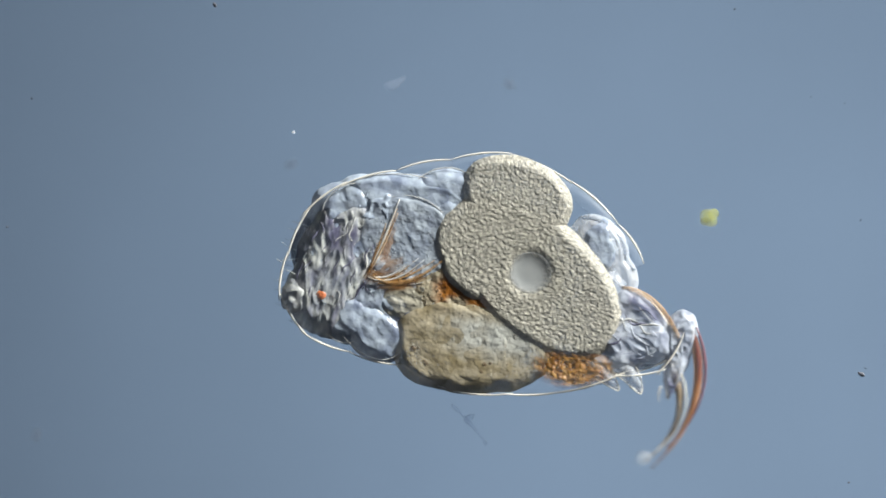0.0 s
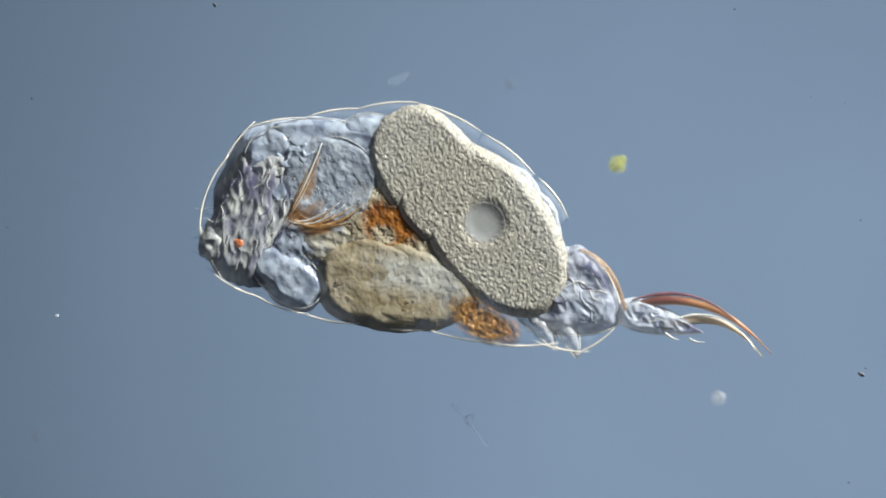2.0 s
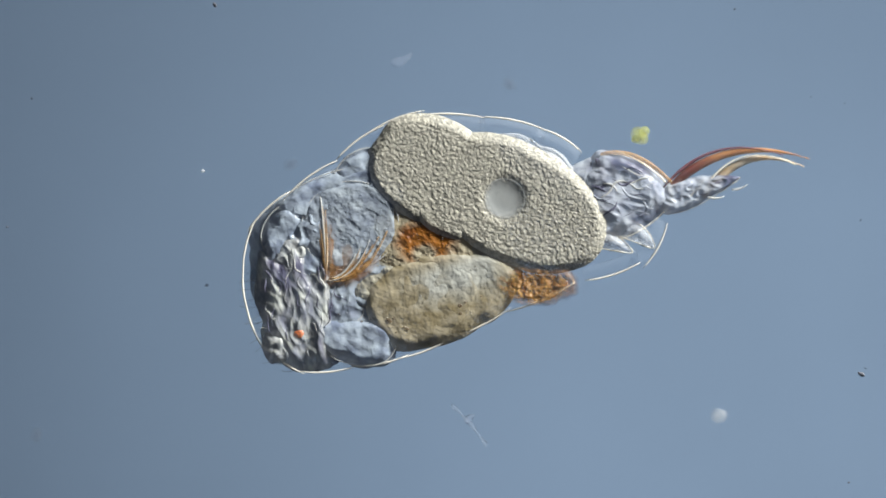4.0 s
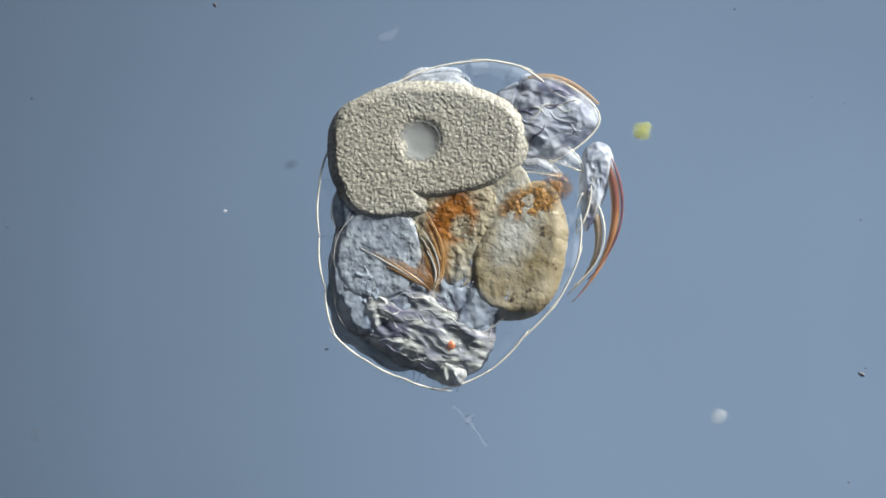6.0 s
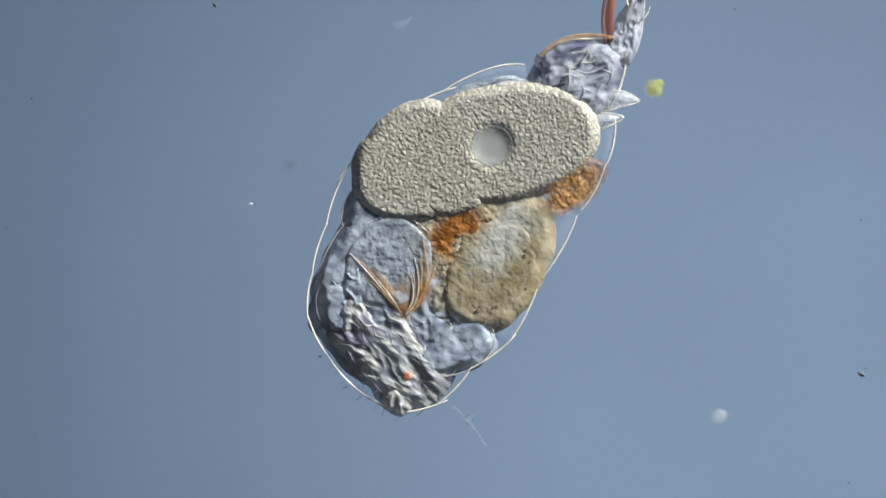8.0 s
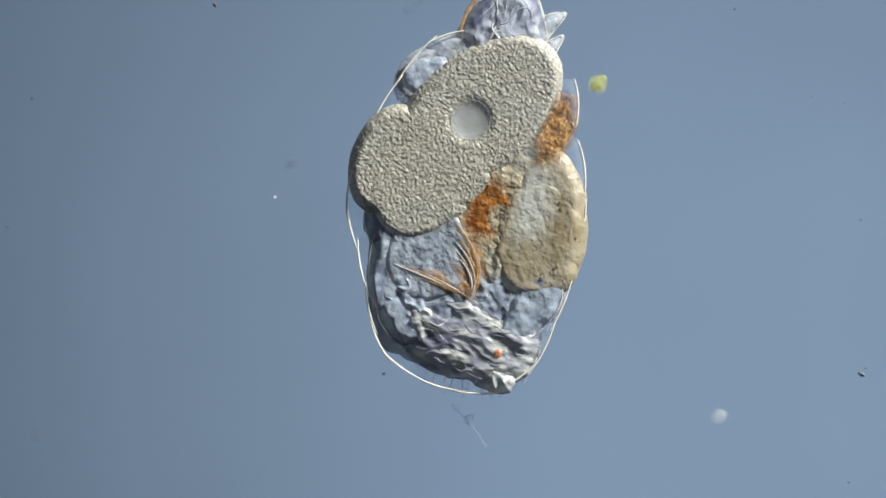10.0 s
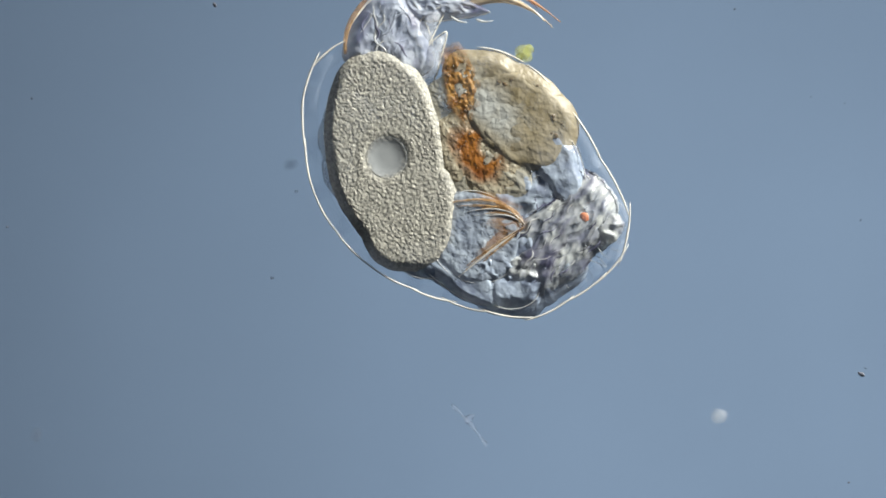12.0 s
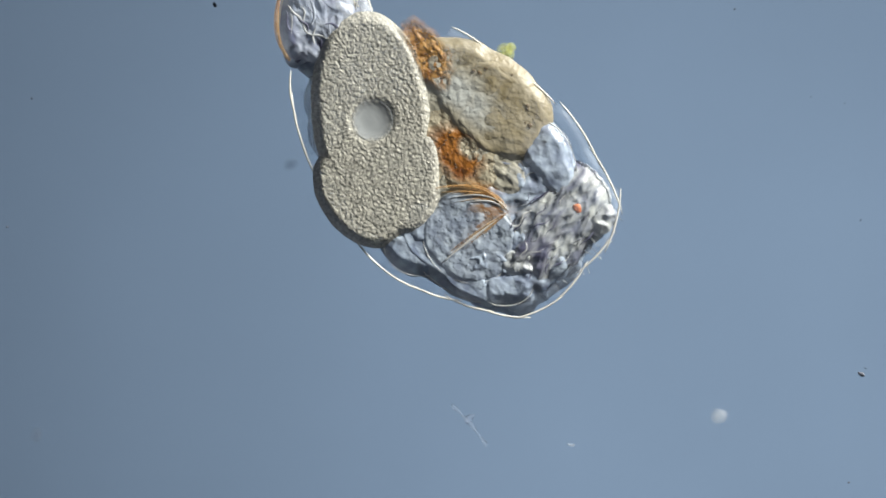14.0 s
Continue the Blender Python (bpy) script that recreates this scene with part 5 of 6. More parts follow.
    walk(parts['plate_2'], [
        (0, at(-0.019, 0.183, SHELL, -13.4)), (0.5, at(-0.099, 0.174, SHELL, -5.8)), (1, at(-0.092, 0.164, SHELL, -10.4)),
        (1.5, at(-0.097, 0.164, SHELL, -10.0)), (2, at(-0.106, 0.165, SHELL, -9.9)), (2.2, at(-0.018, 0.134, SHELL, -18.1)),
        (4.3, at(-0.066, 0.164, SHELL, -14.3)), (4.5, at(-0.001, 0.134, SHELL, -20.3)), (5, at(0.135, 0.014, SHELL, -56.1)),
        (5.5, at(0.142, -0.004, SHELL, -57.0)), (6.2, at(0.142, 0.003, SHELL, -56.2)), (6.5, at(0.096, 0.117, SHELL, -28.4)),
        (6.7, at(0.025, 0.145, SHELL, -21.6)), (7, at(0.006, 0.131, SHELL, -21.7)), (7.5, at(-0.019, 0.132, SHELL, -17.0)),
        (8, at(-0.017, 0.140, SHELL, -24.5)), (8.35, at(-0.014, 0.139, SHELL, -24.6)), (8.5, at(0.033, 0.109, SHELL, -20.5)),
        (8.7, at(0.068, 0.091, SHELL, -32.1)), (9.6, at(0.006, 0.144, SHELL, -20.3)), (10.8, at(-0.020, 0.160, SHELL, -13.0)),
        (11, at(-0.020, 0.181, SHELL, -12.3)), (11.25, at(-0.004, 0.177, SHELL, -12.0)), (11.5, at(-0.014, 0.164, SHELL, -18.2)),
        (11.7, at(0.046, 0.094, SHELL, -34.5)), (12, at(0.144, 0.054, SHELL, -44.2)), (12.5, at(0.146, 0.062, SHELL, -42.9)),
        (13, at(0.031, 0.136, SHELL, -22.8)), (13.6, at(0.027, 0.131, SHELL, -23.1)), (14, at(0.031, 0.122, SHELL, -22.9)),
    ])
    walk(parts['plate_3'], [
        (0, at(-0.126, 0.182, SHELL, 17.7)), (0.5, at(-0.200, 0.167, SHELL, 17.7)), (1, at(-0.199, 0.162, SHELL, 16.7)),
        (1.5, at(-0.208, 0.157, SHELL, 22.6)), (2, at(-0.213, 0.159, SHELL, 19.7)), (2.2, at(-0.125, 0.156, SHELL, -2.1)),
        (4.3, at(-0.157, 0.176, SHELL, 9.5)), (4.5, at(-0.096, 0.157, SHELL, -5.3)), (5, at(0.070, 0.083, SHELL, -36.4)),
        (5.5, at(0.078, 0.066, SHELL, -37.2)), (6.2, at(0.077, 0.073, SHELL, -36.5)), (6.5, at(0.007, 0.150, SHELL, -12.7)),
        (6.7, at(-0.053, 0.166, SHELL, -8.8)), (7, at(-0.082, 0.157, SHELL, -10.4)), (7.5, at(-0.109, 0.156, SHELL, -13.3)),
        (8, at(-0.102, 0.162, SHELL, -3.8)), (8.35, at(-0.099, 0.161, SHELL, -4.9)), (8.5, at(-0.029, 0.136, SHELL, -26.8)),
        (8.7, at(-0.026, 0.132, SHELL, -16.0)), (9.6, at(-0.086, 0.167, SHELL, -7.8)), (10.8, at(-0.104, 0.174, SHELL, -5.5)),
        (11, at(-0.090, 0.191, SHELL, -2.4)), (11.25, at(-0.073, 0.187, SHELL, -3.2)), (11.5, at(-0.083, 0.180, SHELL, -8.7)),
        (11.7, at(-0.024, 0.132, SHELL, -23.1)), (12, at(0.082, 0.106, SHELL, -35.8)), (12.5, at(0.090, 0.106, SHELL, -32.7)),
        (13, at(-0.031, 0.159, SHELL, -18.8)), (13.6, at(-0.035, 0.155, SHELL, -19.1)), (14, at(-0.031, 0.145, SHELL, -18.9)),
    ])
    walk(parts['plate_4'], [
        (0, at(-0.221, 0.147, SHELL, 22.8)), (0.5, at(-0.290, 0.133, SHELL, 23.6)), (1, at(-0.292, 0.129, SHELL, 22.7)),
        (1.5, at(-0.300, 0.122, SHELL, 19.8)), (2, at(-0.305, 0.123, SHELL, 23.3)), (2.2, at(-0.215, 0.139, SHELL, 23.3)),
        (4.3, at(-0.224, 0.155, SHELL, 21.4)), (4.5, at(-0.178, 0.150, SHELL, 15.4)), (5, at(-0.013, 0.125, SHELL, -18.6)),
        (5.5, at(-0.003, 0.113, SHELL, -23.7)), (6.2, at(-0.004, 0.119, SHELL, -23.0)), (6.5, at(-0.072, 0.159, SHELL, 3.7)),
        (6.7, at(-0.127, 0.174, SHELL, -3.3)), (7, at(-0.160, 0.168, SHELL, -5.4)), (7.5, at(-0.169, 0.171, SHELL, -13.3)),
        (8, at(-0.173, 0.167, SHELL, -4.6)), (8.35, at(-0.170, 0.167, SHELL, -4.5)), (8.5, at(-0.094, 0.157, SHELL, -8.4)),
        (8.7, at(-0.118, 0.148, SHELL, -1.6)), (9.6, at(-0.166, 0.170, SHELL, 6.5)), (10.8, at(-0.177, 0.176, SHELL, 3.7)),
        (11, at(-0.151, 0.187, SHELL, 9.5)), (11.25, at(-0.133, 0.184, SHELL, 9.7)), (11.5, at(-0.143, 0.186, SHELL, -1.1)),
        (11.7, at(-0.095, 0.149, SHELL, -2.2)), (12, at(0.011, 0.141, SHELL, -16.6)), (12.5, at(0.022, 0.136, SHELL, -17.0)),
        (13, at(-0.096, 0.176, SHELL, -9.3)), (13.6, at(-0.100, 0.171, SHELL, -9.6)), (14, at(-0.096, 0.162, SHELL, -9.5)),
    ])
    walk(parts['plate_5'], [
        (0, at(-0.314, 0.103, SHELL, 28.2)), (0.5, at(-0.380, 0.090, SHELL, 27.3)), (1, at(-0.385, 0.089, SHELL, 23.3)),
        (1.5, at(-0.392, 0.088, SHELL, 20.2)), (2, at(-0.395, 0.084, SHELL, 23.2)), (2.2, at(-0.291, 0.106, SHELL, 24.0)),
        (4.3, at(-0.323, 0.116, SHELL, 21.7)), (4.5, at(-0.258, 0.121, SHELL, 24.8)), (5, at(-0.101, 0.138, SHELL, 3.7)),
        (5.5, at(-0.089, 0.130, SHELL, 2.8)), (6.2, at(-0.091, 0.135, SHELL, 3.6)), (6.5, at(-0.140, 0.140, SHELL, 25.1)),
        (6.7, at(-0.200, 0.158, SHELL, 25.4)), (7, at(-0.237, 0.151, SHELL, 24.9)), (7.5, at(-0.239, 0.154, SHELL, 22.0)),
        (8, at(-0.246, 0.153, SHELL, 19.4)), (8.35, at(-0.242, 0.154, SHELL, 19.2)), (8.5, at(-0.157, 0.158, SHELL, 6.0)),
        (8.7, at(-0.192, 0.138, SHELL, 18.4)), (9.6, at(-0.228, 0.151, SHELL, 27.2)), (10.8, at(-0.234, 0.160, SHELL, 28.2)),
        (11, at(-0.207, 0.166, SHELL, 31.0)), (11.25, at(-0.190, 0.163, SHELL, 29.3)), (11.5, at(-0.193, 0.177, SHELL, 21.5)),
        (11.7, at(-0.167, 0.143, SHELL, 11.0)), (12, at(-0.071, 0.154, SHELL, -1.4)), (12.5, at(-0.058, 0.152, SHELL, -5.9)),
        (13, at(-0.157, 0.180, SHELL, 1.9)), (13.6, at(-0.162, 0.176, SHELL, 1.4)), (14, at(-0.168, 0.168, SHELL, -0.5)),
    ])
    walk(parts['plate_6'], [
        (0, at(-0.381, 0.053, SHELL, 49.0)), (0.5, at(-0.436, 0.034, SHELL, 69.4)), (1, at(-0.450, 0.036, SHELL, 61.8)),
        (1.5, at(-0.458, 0.037, SHELL, 59.5)), (2, at(-0.454, 0.030, SHELL, 67.7)), (2.2, at(-0.358, 0.072, SHELL, 30.1)),
        (4.3, at(-0.412, 0.075, SHELL, 29.8)), (4.5, at(-0.340, 0.081, SHELL, 26.7)), (5, at(-0.189, 0.116, SHELL, 22.6)),
        (5.5, at(-0.178, 0.109, SHELL, 22.3)), (6.2, at(-0.180, 0.112, SHELL, 23.0)), (6.5, at(-0.222, 0.100, SHELL, 26.6)),
        (6.7, at(-0.282, 0.121, SHELL, 23.1)), (7, at(-0.327, 0.109, SHELL, 24.9)), (7.5, at(-0.334, 0.114, SHELL, 23.0)),
        (8, at(-0.334, 0.119, SHELL, 23.4)), (8.35, at(-0.331, 0.119, SHELL, 23.0)), (8.5, at(-0.225, 0.141, SHELL, 20.3)),
        (8.7, at(-0.260, 0.109, SHELL, 28.0)), (9.6, at(-0.295, 0.117, SHELL, 25.8)), (10.8, at(-0.294, 0.130, SHELL, 25.5)),
        (11, at(-0.261, 0.135, SHELL, 28.3)), (11.25, at(-0.245, 0.133, SHELL, 28.4)), (11.5, at(-0.249, 0.153, SHELL, 24.4)),
        (11.7, at(-0.246, 0.124, SHELL, 16.2)), (12, at(-0.151, 0.144, SHELL, 15.7)), (12.5, at(-0.140, 0.147, SHELL, 14.8)),
        (13, at(-0.215, 0.168, SHELL, 19.6)), (13.6, at(-0.222, 0.165, SHELL, 19.3)), (14, at(-0.239, 0.158, SHELL, 17.9)),
    ])
    walk(parts['plate_7'], [
        (0, at(-0.412, -0.014, SHELL, 77.2)), (0.5, at(-0.459, -0.033, SHELL, 73.5)), (1, at(-0.475, -0.030, SHELL, 76.5)),
        (1.5, at(-0.485, -0.032, SHELL, 78.2)), (2, at(-0.477, -0.036, SHELL, 75.0)), (2.2, at(-0.408, 0.019, SHELL, 64.3)),
        (4.3, at(-0.459, 0.023, SHELL, 63.5)), (4.5, at(-0.408, 0.035, SHELL, 43.3)), (5, at(-0.275, 0.074, SHELL, 29.4)),
        (5.5, at(-0.264, 0.068, SHELL, 29.7)), (6.2, at(-0.265, 0.070, SHELL, 30.4)), (6.5, at(-0.293, 0.063, SHELL, 30.4)),
        (6.7, at(-0.351, 0.086, SHELL, 32.0)), (7, at(-0.396, 0.076, SHELL, 27.7)), (7.5, at(-0.406, 0.077, SHELL, 33.6)),
        (8, at(-0.406, 0.081, SHELL, 34.0)), (8.35, at(-0.404, 0.081, SHELL, 34.1)), (8.5, at(-0.300, 0.111, SHELL, 23.9)),
        (8.7, at(-0.322, 0.068, SHELL, 38.5)), (9.6, at(-0.362, 0.084, SHELL, 27.2)), (10.8, at(-0.363, 0.097, SHELL, 25.6)),
        (11, at(-0.326, 0.104, SHELL, 23.5)), (11.25, at(-0.310, 0.102, SHELL, 24.6)), (11.5, at(-0.316, 0.120, SHELL, 27.5)),
        (11.7, at(-0.321, 0.091, SHELL, 31.5)), (12, at(-0.222, 0.118, SHELL, 25.4)), (12.5, at(-0.211, 0.122, SHELL, 23.9)),
        (13, at(-0.278, 0.146, SHELL, 19.6)), (13.6, at(-0.284, 0.142, SHELL, 20.1)), (14, at(-0.294, 0.135, SHELL, 27.8)),
    ])
    walk(parts['plate_8'], [
        (0, at(-0.422, -0.090, SHELL, 91.0)), (0.5, at(-0.469, -0.098, SHELL, 89.3)), (1, at(-0.485, -0.094, SHELL, 87.2)),
        (1.5, at(-0.492, -0.099, SHELL, 91.2)), (2, at(-0.483, -0.097, SHELL, 94.2)), (2.2, at(-0.424, -0.064, SHELL, 88.8)),
        (4.3, at(-0.481, -0.046, SHELL, 83.0)), (4.5, at(-0.443, -0.032, SHELL, 80.3)), (5, at(-0.347, 0.027, SHELL, 38.3)),
        (5.5, at(-0.336, 0.022, SHELL, 35.4)), (6.2, at(-0.337, 0.023, SHELL, 36.1)), (6.5, at(-0.341, 0.026, SHELL, 43.6)),
        (6.7, at(-0.395, 0.045, SHELL, 54.5)), (7, at(-0.430, 0.039, SHELL, 65.5)), (7.5, at(-0.450, 0.019, SHELL, 68.9)),
        (8, at(-0.451, 0.025, SHELL, 66.1)), (8.35, at(-0.449, 0.025, SHELL, 66.1)), (8.5, at(-0.361, 0.075, SHELL, 38.3)),
        (8.7, at(-0.365, 0.040, SHELL, 23.2)), (9.6, at(-0.410, 0.054, SHELL, 40.6)), (10.8, at(-0.416, 0.064, SHELL, 41.6)),
        (11, at(-0.380, 0.073, SHELL, 43.1)), (11.25, at(-0.364, 0.069, SHELL, 42.5)), (11.5, at(-0.377, 0.083, SHELL, 36.5)),
        (11.7, at(-0.379, 0.048, SHELL, 42.8)), (12, at(-0.279, 0.090, SHELL, 26.9)), (12.5, at(-0.281, 0.087, SHELL, 28.7)),
        (13, at(-0.341, 0.118, SHELL, 27.2)), (13.6, at(-0.347, 0.115, SHELL, 26.4)), (14, at(-0.346, 0.109, SHELL, 26.1)),
    ])
    walk(parts['plate_9'], [
        (0, at(-0.392, -0.153, SHELL, 134.2)), (0.5, at(-0.438, -0.164, SHELL, 131.4)), (1, at(-0.462, -0.158, SHELL, 126.2)),
        (1.5, at(-0.464, -0.162, SHELL, 130.5)), (2, at(-0.454, -0.164, SHELL, 126.0)), (2.2, at(-0.415, -0.157, SHELL, 103.9)),
        (4.3, at(-0.481, -0.113, SHELL, 97.5)), (4.5, at(-0.443, -0.116, SHELL, 98.5)), (5, at(-0.394, -0.038, SHELL, 69.3)),
        (5.5, at(-0.379, -0.036, SHELL, 74.1)), (6.2, at(-0.379, -0.035, SHELL, 74.8)), (6.5, at(-0.369, -0.040, SHELL, 81.7)),
        (6.7, at(-0.411, -0.011, SHELL, 93.7)), (7, at(-0.442, -0.026, SHELL, 89.2)), (7.5, at(-0.471, -0.055, SHELL, 80.8)),
        (8, at(-0.473, -0.051, SHELL, 81.4)), (8.35, at(-0.471, -0.051, SHELL, 80.7)), (8.5, at(-0.408, 0.016, SHELL, 60.9)),
        (8.7, at(-0.395, 0.012, SHELL, 53.6)), (9.6, at(-0.439, 0.011, SHELL, 66.8)), (10.8, at(-0.447, 0.015, SHELL, 68.2)),
        (11, at(-0.414, 0.027, SHELL, 59.3)), (11.25, at(-0.398, 0.024, SHELL, 59.4)), (11.5, at(-0.416, 0.034, SHELL, 65.2)),
        (11.7, at(-0.419, -0.004, SHELL, 61.2)), (12, at(-0.340, 0.052, SHELL, 34.1)), (12.5, at(-0.343, 0.052, SHELL, 30.1)),
        (13, at(-0.396, 0.088, SHELL, 30.1)), (13.6, at(-0.402, 0.086, SHELL, 30.0)), (14, at(-0.400, 0.078, SHELL, 33.2)),
    ])
    walk(parts['plate_10'], [
        (0, at(-0.328, -0.189, SHELL, 168.9)), (0.5, at(-0.369, -0.204, SHELL, 173.3)), (1, at(-0.397, -0.201, SHELL, 166.8)),
        (1.5, at(-0.402, -0.205, SHELL, 162.7)), (2, at(-0.397, -0.208, SHELL, 166.7)), (2.2, at(-0.382, -0.215, SHELL, 146.5)),
        (4.3, at(-0.449, -0.178, SHELL, 130.4)), (4.5, at(-0.413, -0.188, SHELL, 129.7)), (5, at(-0.403, -0.119, SHELL, 98.9)),
        (5.5, at(-0.390, -0.109, SHELL, 88.2)), (6.2, at(-0.389, -0.108, SHELL, 88.9)), (6.5, at(-0.372, -0.125, SHELL, 95.7)),
        (6.7, at(-0.410, -0.088, SHELL, 88.1)), (7, at(-0.441, -0.102, SHELL, 92.1)), (7.5, at(-0.472, -0.127, SHELL, 96.9)),
        (8, at(-0.471, -0.129, SHELL, 102.4)), (8.35, at(-0.469, -0.129, SHELL, 103.0)), (8.5, at(-0.430, -0.059, SHELL, 88.5)),
        (8.7, at(-0.417, -0.055, SHELL, 82.3)), (9.6, at(-0.453, -0.058, SHELL, 87.7)), (10.8, at(-0.464, -0.057, SHELL, 85.4)),
        (11, at(-0.436, -0.046, SHELL, 85.6)), (11.25, at(-0.419, -0.047, SHELL, 85.2)), (11.5, at(-0.440, -0.025, SHELL, 72.0)),
        (11.7, at(-0.441, -0.071, SHELL, 80.9)), (12, at(-0.389, -0.005, SHELL, 70.2)), (12.5, at(-0.383, 0.007, SHELL, 65.6)),
        (13, at(-0.437, 0.037, SHELL, 63.9)), (13.6, at(-0.443, 0.035, SHELL, 63.8)), (14, at(-0.437, 0.031, SHELL, 68.7)),
    ])
    walk(parts['plate_11'], [
        (0, at(-0.240, -0.200, SHELL, 176.5)), (0.5, at(-0.279, -0.214, SHELL, 174.8)), (1, at(-0.304, -0.216, SHELL, 173.3)),
        (1.5, at(-0.314, -0.219, SHELL, 176.3)), (2, at(-0.319, -0.222, SHELL, 172.4)), (2.2, at(-0.319, -0.234, SHELL, 173.1)),
        (4.3, at(-0.372, -0.217, SHELL, 172.2)), (4.5, at(-0.345, -0.231, SHELL, 162.4)), (5, at(-0.380, -0.197, SHELL, 114.3)),
        (5.5, at(-0.387, -0.179, SHELL, 97.6)), (6.2, at(-0.385, -0.178, SHELL, 98.3)), (6.5, at(-0.356, -0.200, SHELL, 108.8)),
        (6.7, at(-0.399, -0.175, SHELL, 107.5)), (7, at(-0.427, -0.178, SHELL, 108.5)), (7.5, at(-0.441, -0.188, SHELL, 135.4)),
        (8, at(-0.436, -0.188, SHELL, 141.9)), (8.35, at(-0.435, -0.188, SHELL, 140.4)), (8.5, at(-0.428, -0.132, SHELL, 96.1)),
        (8.7, at(-0.423, -0.136, SHELL, 90.7)), (9.6, at(-0.448, -0.129, SHELL, 101.8)), (10.8, at(-0.460, -0.123, SHELL, 103.1)),
        (11, at(-0.441, -0.109, SHELL, 83.7)), (11.25, at(-0.422, -0.112, SHELL, 92.5)), (11.5, at(-0.449, -0.095, SHELL, 90.7)),
        (11.7, at(-0.439, -0.135, SHELL, 106.2)), (12, at(-0.408, -0.071, SHELL, 77.3)), (12.5, at(-0.406, -0.058, SHELL, 75.1)),
        (13, at(-0.462, -0.038, SHELL, 81.5)), (13.6, at(-0.466, -0.039, SHELL, 82.7)), (14, at(-0.446, -0.039, SHELL, 94.7)),
    ])
    walk(parts['plate_12'], [
        (0, at(-0.139, -0.215, SHELL, 164.6)), (0.5, at(-0.184, -0.222, SHELL, 175.8)), (1, at(-0.201, -0.217, SHELL, 186.2)),
        (1.5, at(-0.211, -0.220, SHELL, 183.4)), (2, at(-0.220, -0.225, SHELL, 184.0)), (2.2, at(-0.250, -0.246, SHELL, 166.4)),
        (4.3, at(-0.280, -0.224, SHELL, 178.9)), (4.5, at(-0.250, -0.254, SHELL, 169.6)), (5, at(-0.320, -0.247, SHELL, 162.4)),
        (5.5, at(-0.354, -0.240, SHELL, 134.0)), (6.2, at(-0.351, -0.239, SHELL, 134.7)), (6.5, at(-0.312, -0.247, SHELL, 163.0)),
        (6.7, at(-0.347, -0.223, SHELL, 169.0)), (7, at(-0.374, -0.224, SHELL, 168.2)), (7.5, at(-0.377, -0.220, SHELL, 172.5)),
        (8, at(-0.369, -0.211, SHELL, 176.4)), (8.35, at(-0.369, -0.213, SHELL, 175.2)), (8.5, at(-0.396, -0.196, SHELL, 134.8)),
        (8.7, at(-0.394, -0.204, SHELL, 130.3)), (9.6, at(-0.411, -0.185, SHELL, 139.3)), (10.8, at(-0.423, -0.183, SHELL, 134.3)),
        (11, at(-0.417, -0.149, SHELL, 144.3)), (11.25, at(-0.396, -0.155, SHELL, 141.2)), (11.5, at(-0.431, -0.163, SHELL, 122.4)),
        (11.7, at(-0.418, -0.185, SHELL, 119.3)), (12, at(-0.415, -0.133, SHELL, 92.4)), (12.5, at(-0.422, -0.124, SHELL, 78.6)),
        (13, at(-0.473, -0.098, SHELL, 76.6)), (13.6, at(-0.477, -0.099, SHELL, 76.3)), (14, at(-0.441, -0.111, SHELL, 92.5)),
    ])
    walk(parts['plate_13'], [
        (0, at(-0.044, -0.221, SHELL, -172.0)), (0.5, at(-0.083, -0.211, SHELL, -166.8)), (1, at(-0.100, -0.209, SHELL, -176.6)),
        (1.5, at(-0.110, -0.211, SHELL, -173.8)), (2, at(-0.110, -0.213, SHELL, -172.1)), (2.2, at(-0.170, -0.253, SHELL, -180.1)),
        (4.3, at(-0.196, -0.219, SHELL, -171.5)), (4.5, at(-0.152, -0.259, SHELL, -175.1)), (5, at(-0.245, -0.278, SHELL, -208.8)),
        (5.5, at(-0.281, -0.288, SHELL, -201.6)), (6.2, at(-0.278, -0.286, SHELL, -200.9)), (6.5, at(-0.229, -0.262, SHELL, -186.8)),
        (6.7, at(-0.265, -0.234, SHELL, -184.0)), (7, at(-0.287, -0.241, SHELL, -190.4)), (7.5, at(-0.296, -0.230, SHELL, -186.5)),
        (8, at(-0.287, -0.225, SHELL, -195.5)), (8.35, at(-0.287, -0.227, SHELL, -195.2)), (8.5, at(-0.328, -0.236, SHELL, -197.3)),
        (8.7, at(-0.320, -0.248, SHELL, -193.7)), (9.6, at(-0.347, -0.220, SHELL, -194.8)), (10.8, at(-0.361, -0.216, SHELL, -183.4)),
        (11, at(-0.370, -0.187, SHELL, -222.0)), (11.25, at(-0.349, -0.193, SHELL, -219.5)), (11.5, at(-0.388, -0.206, SHELL, -210.6)),
        (11.7, at(-0.382, -0.228, SHELL, -220.1)), (12, at(-0.395, -0.190, SHELL, -236.9)), (12.5, at(-0.393, -0.192, SHELL, -227.5)),
        (13, at(-0.440, -0.157, SHELL, -224.3)), (13.6, at(-0.446, -0.159, SHELL, -225.7)), (14, at(-0.424, -0.171, SHELL, -239.5)),
    ])
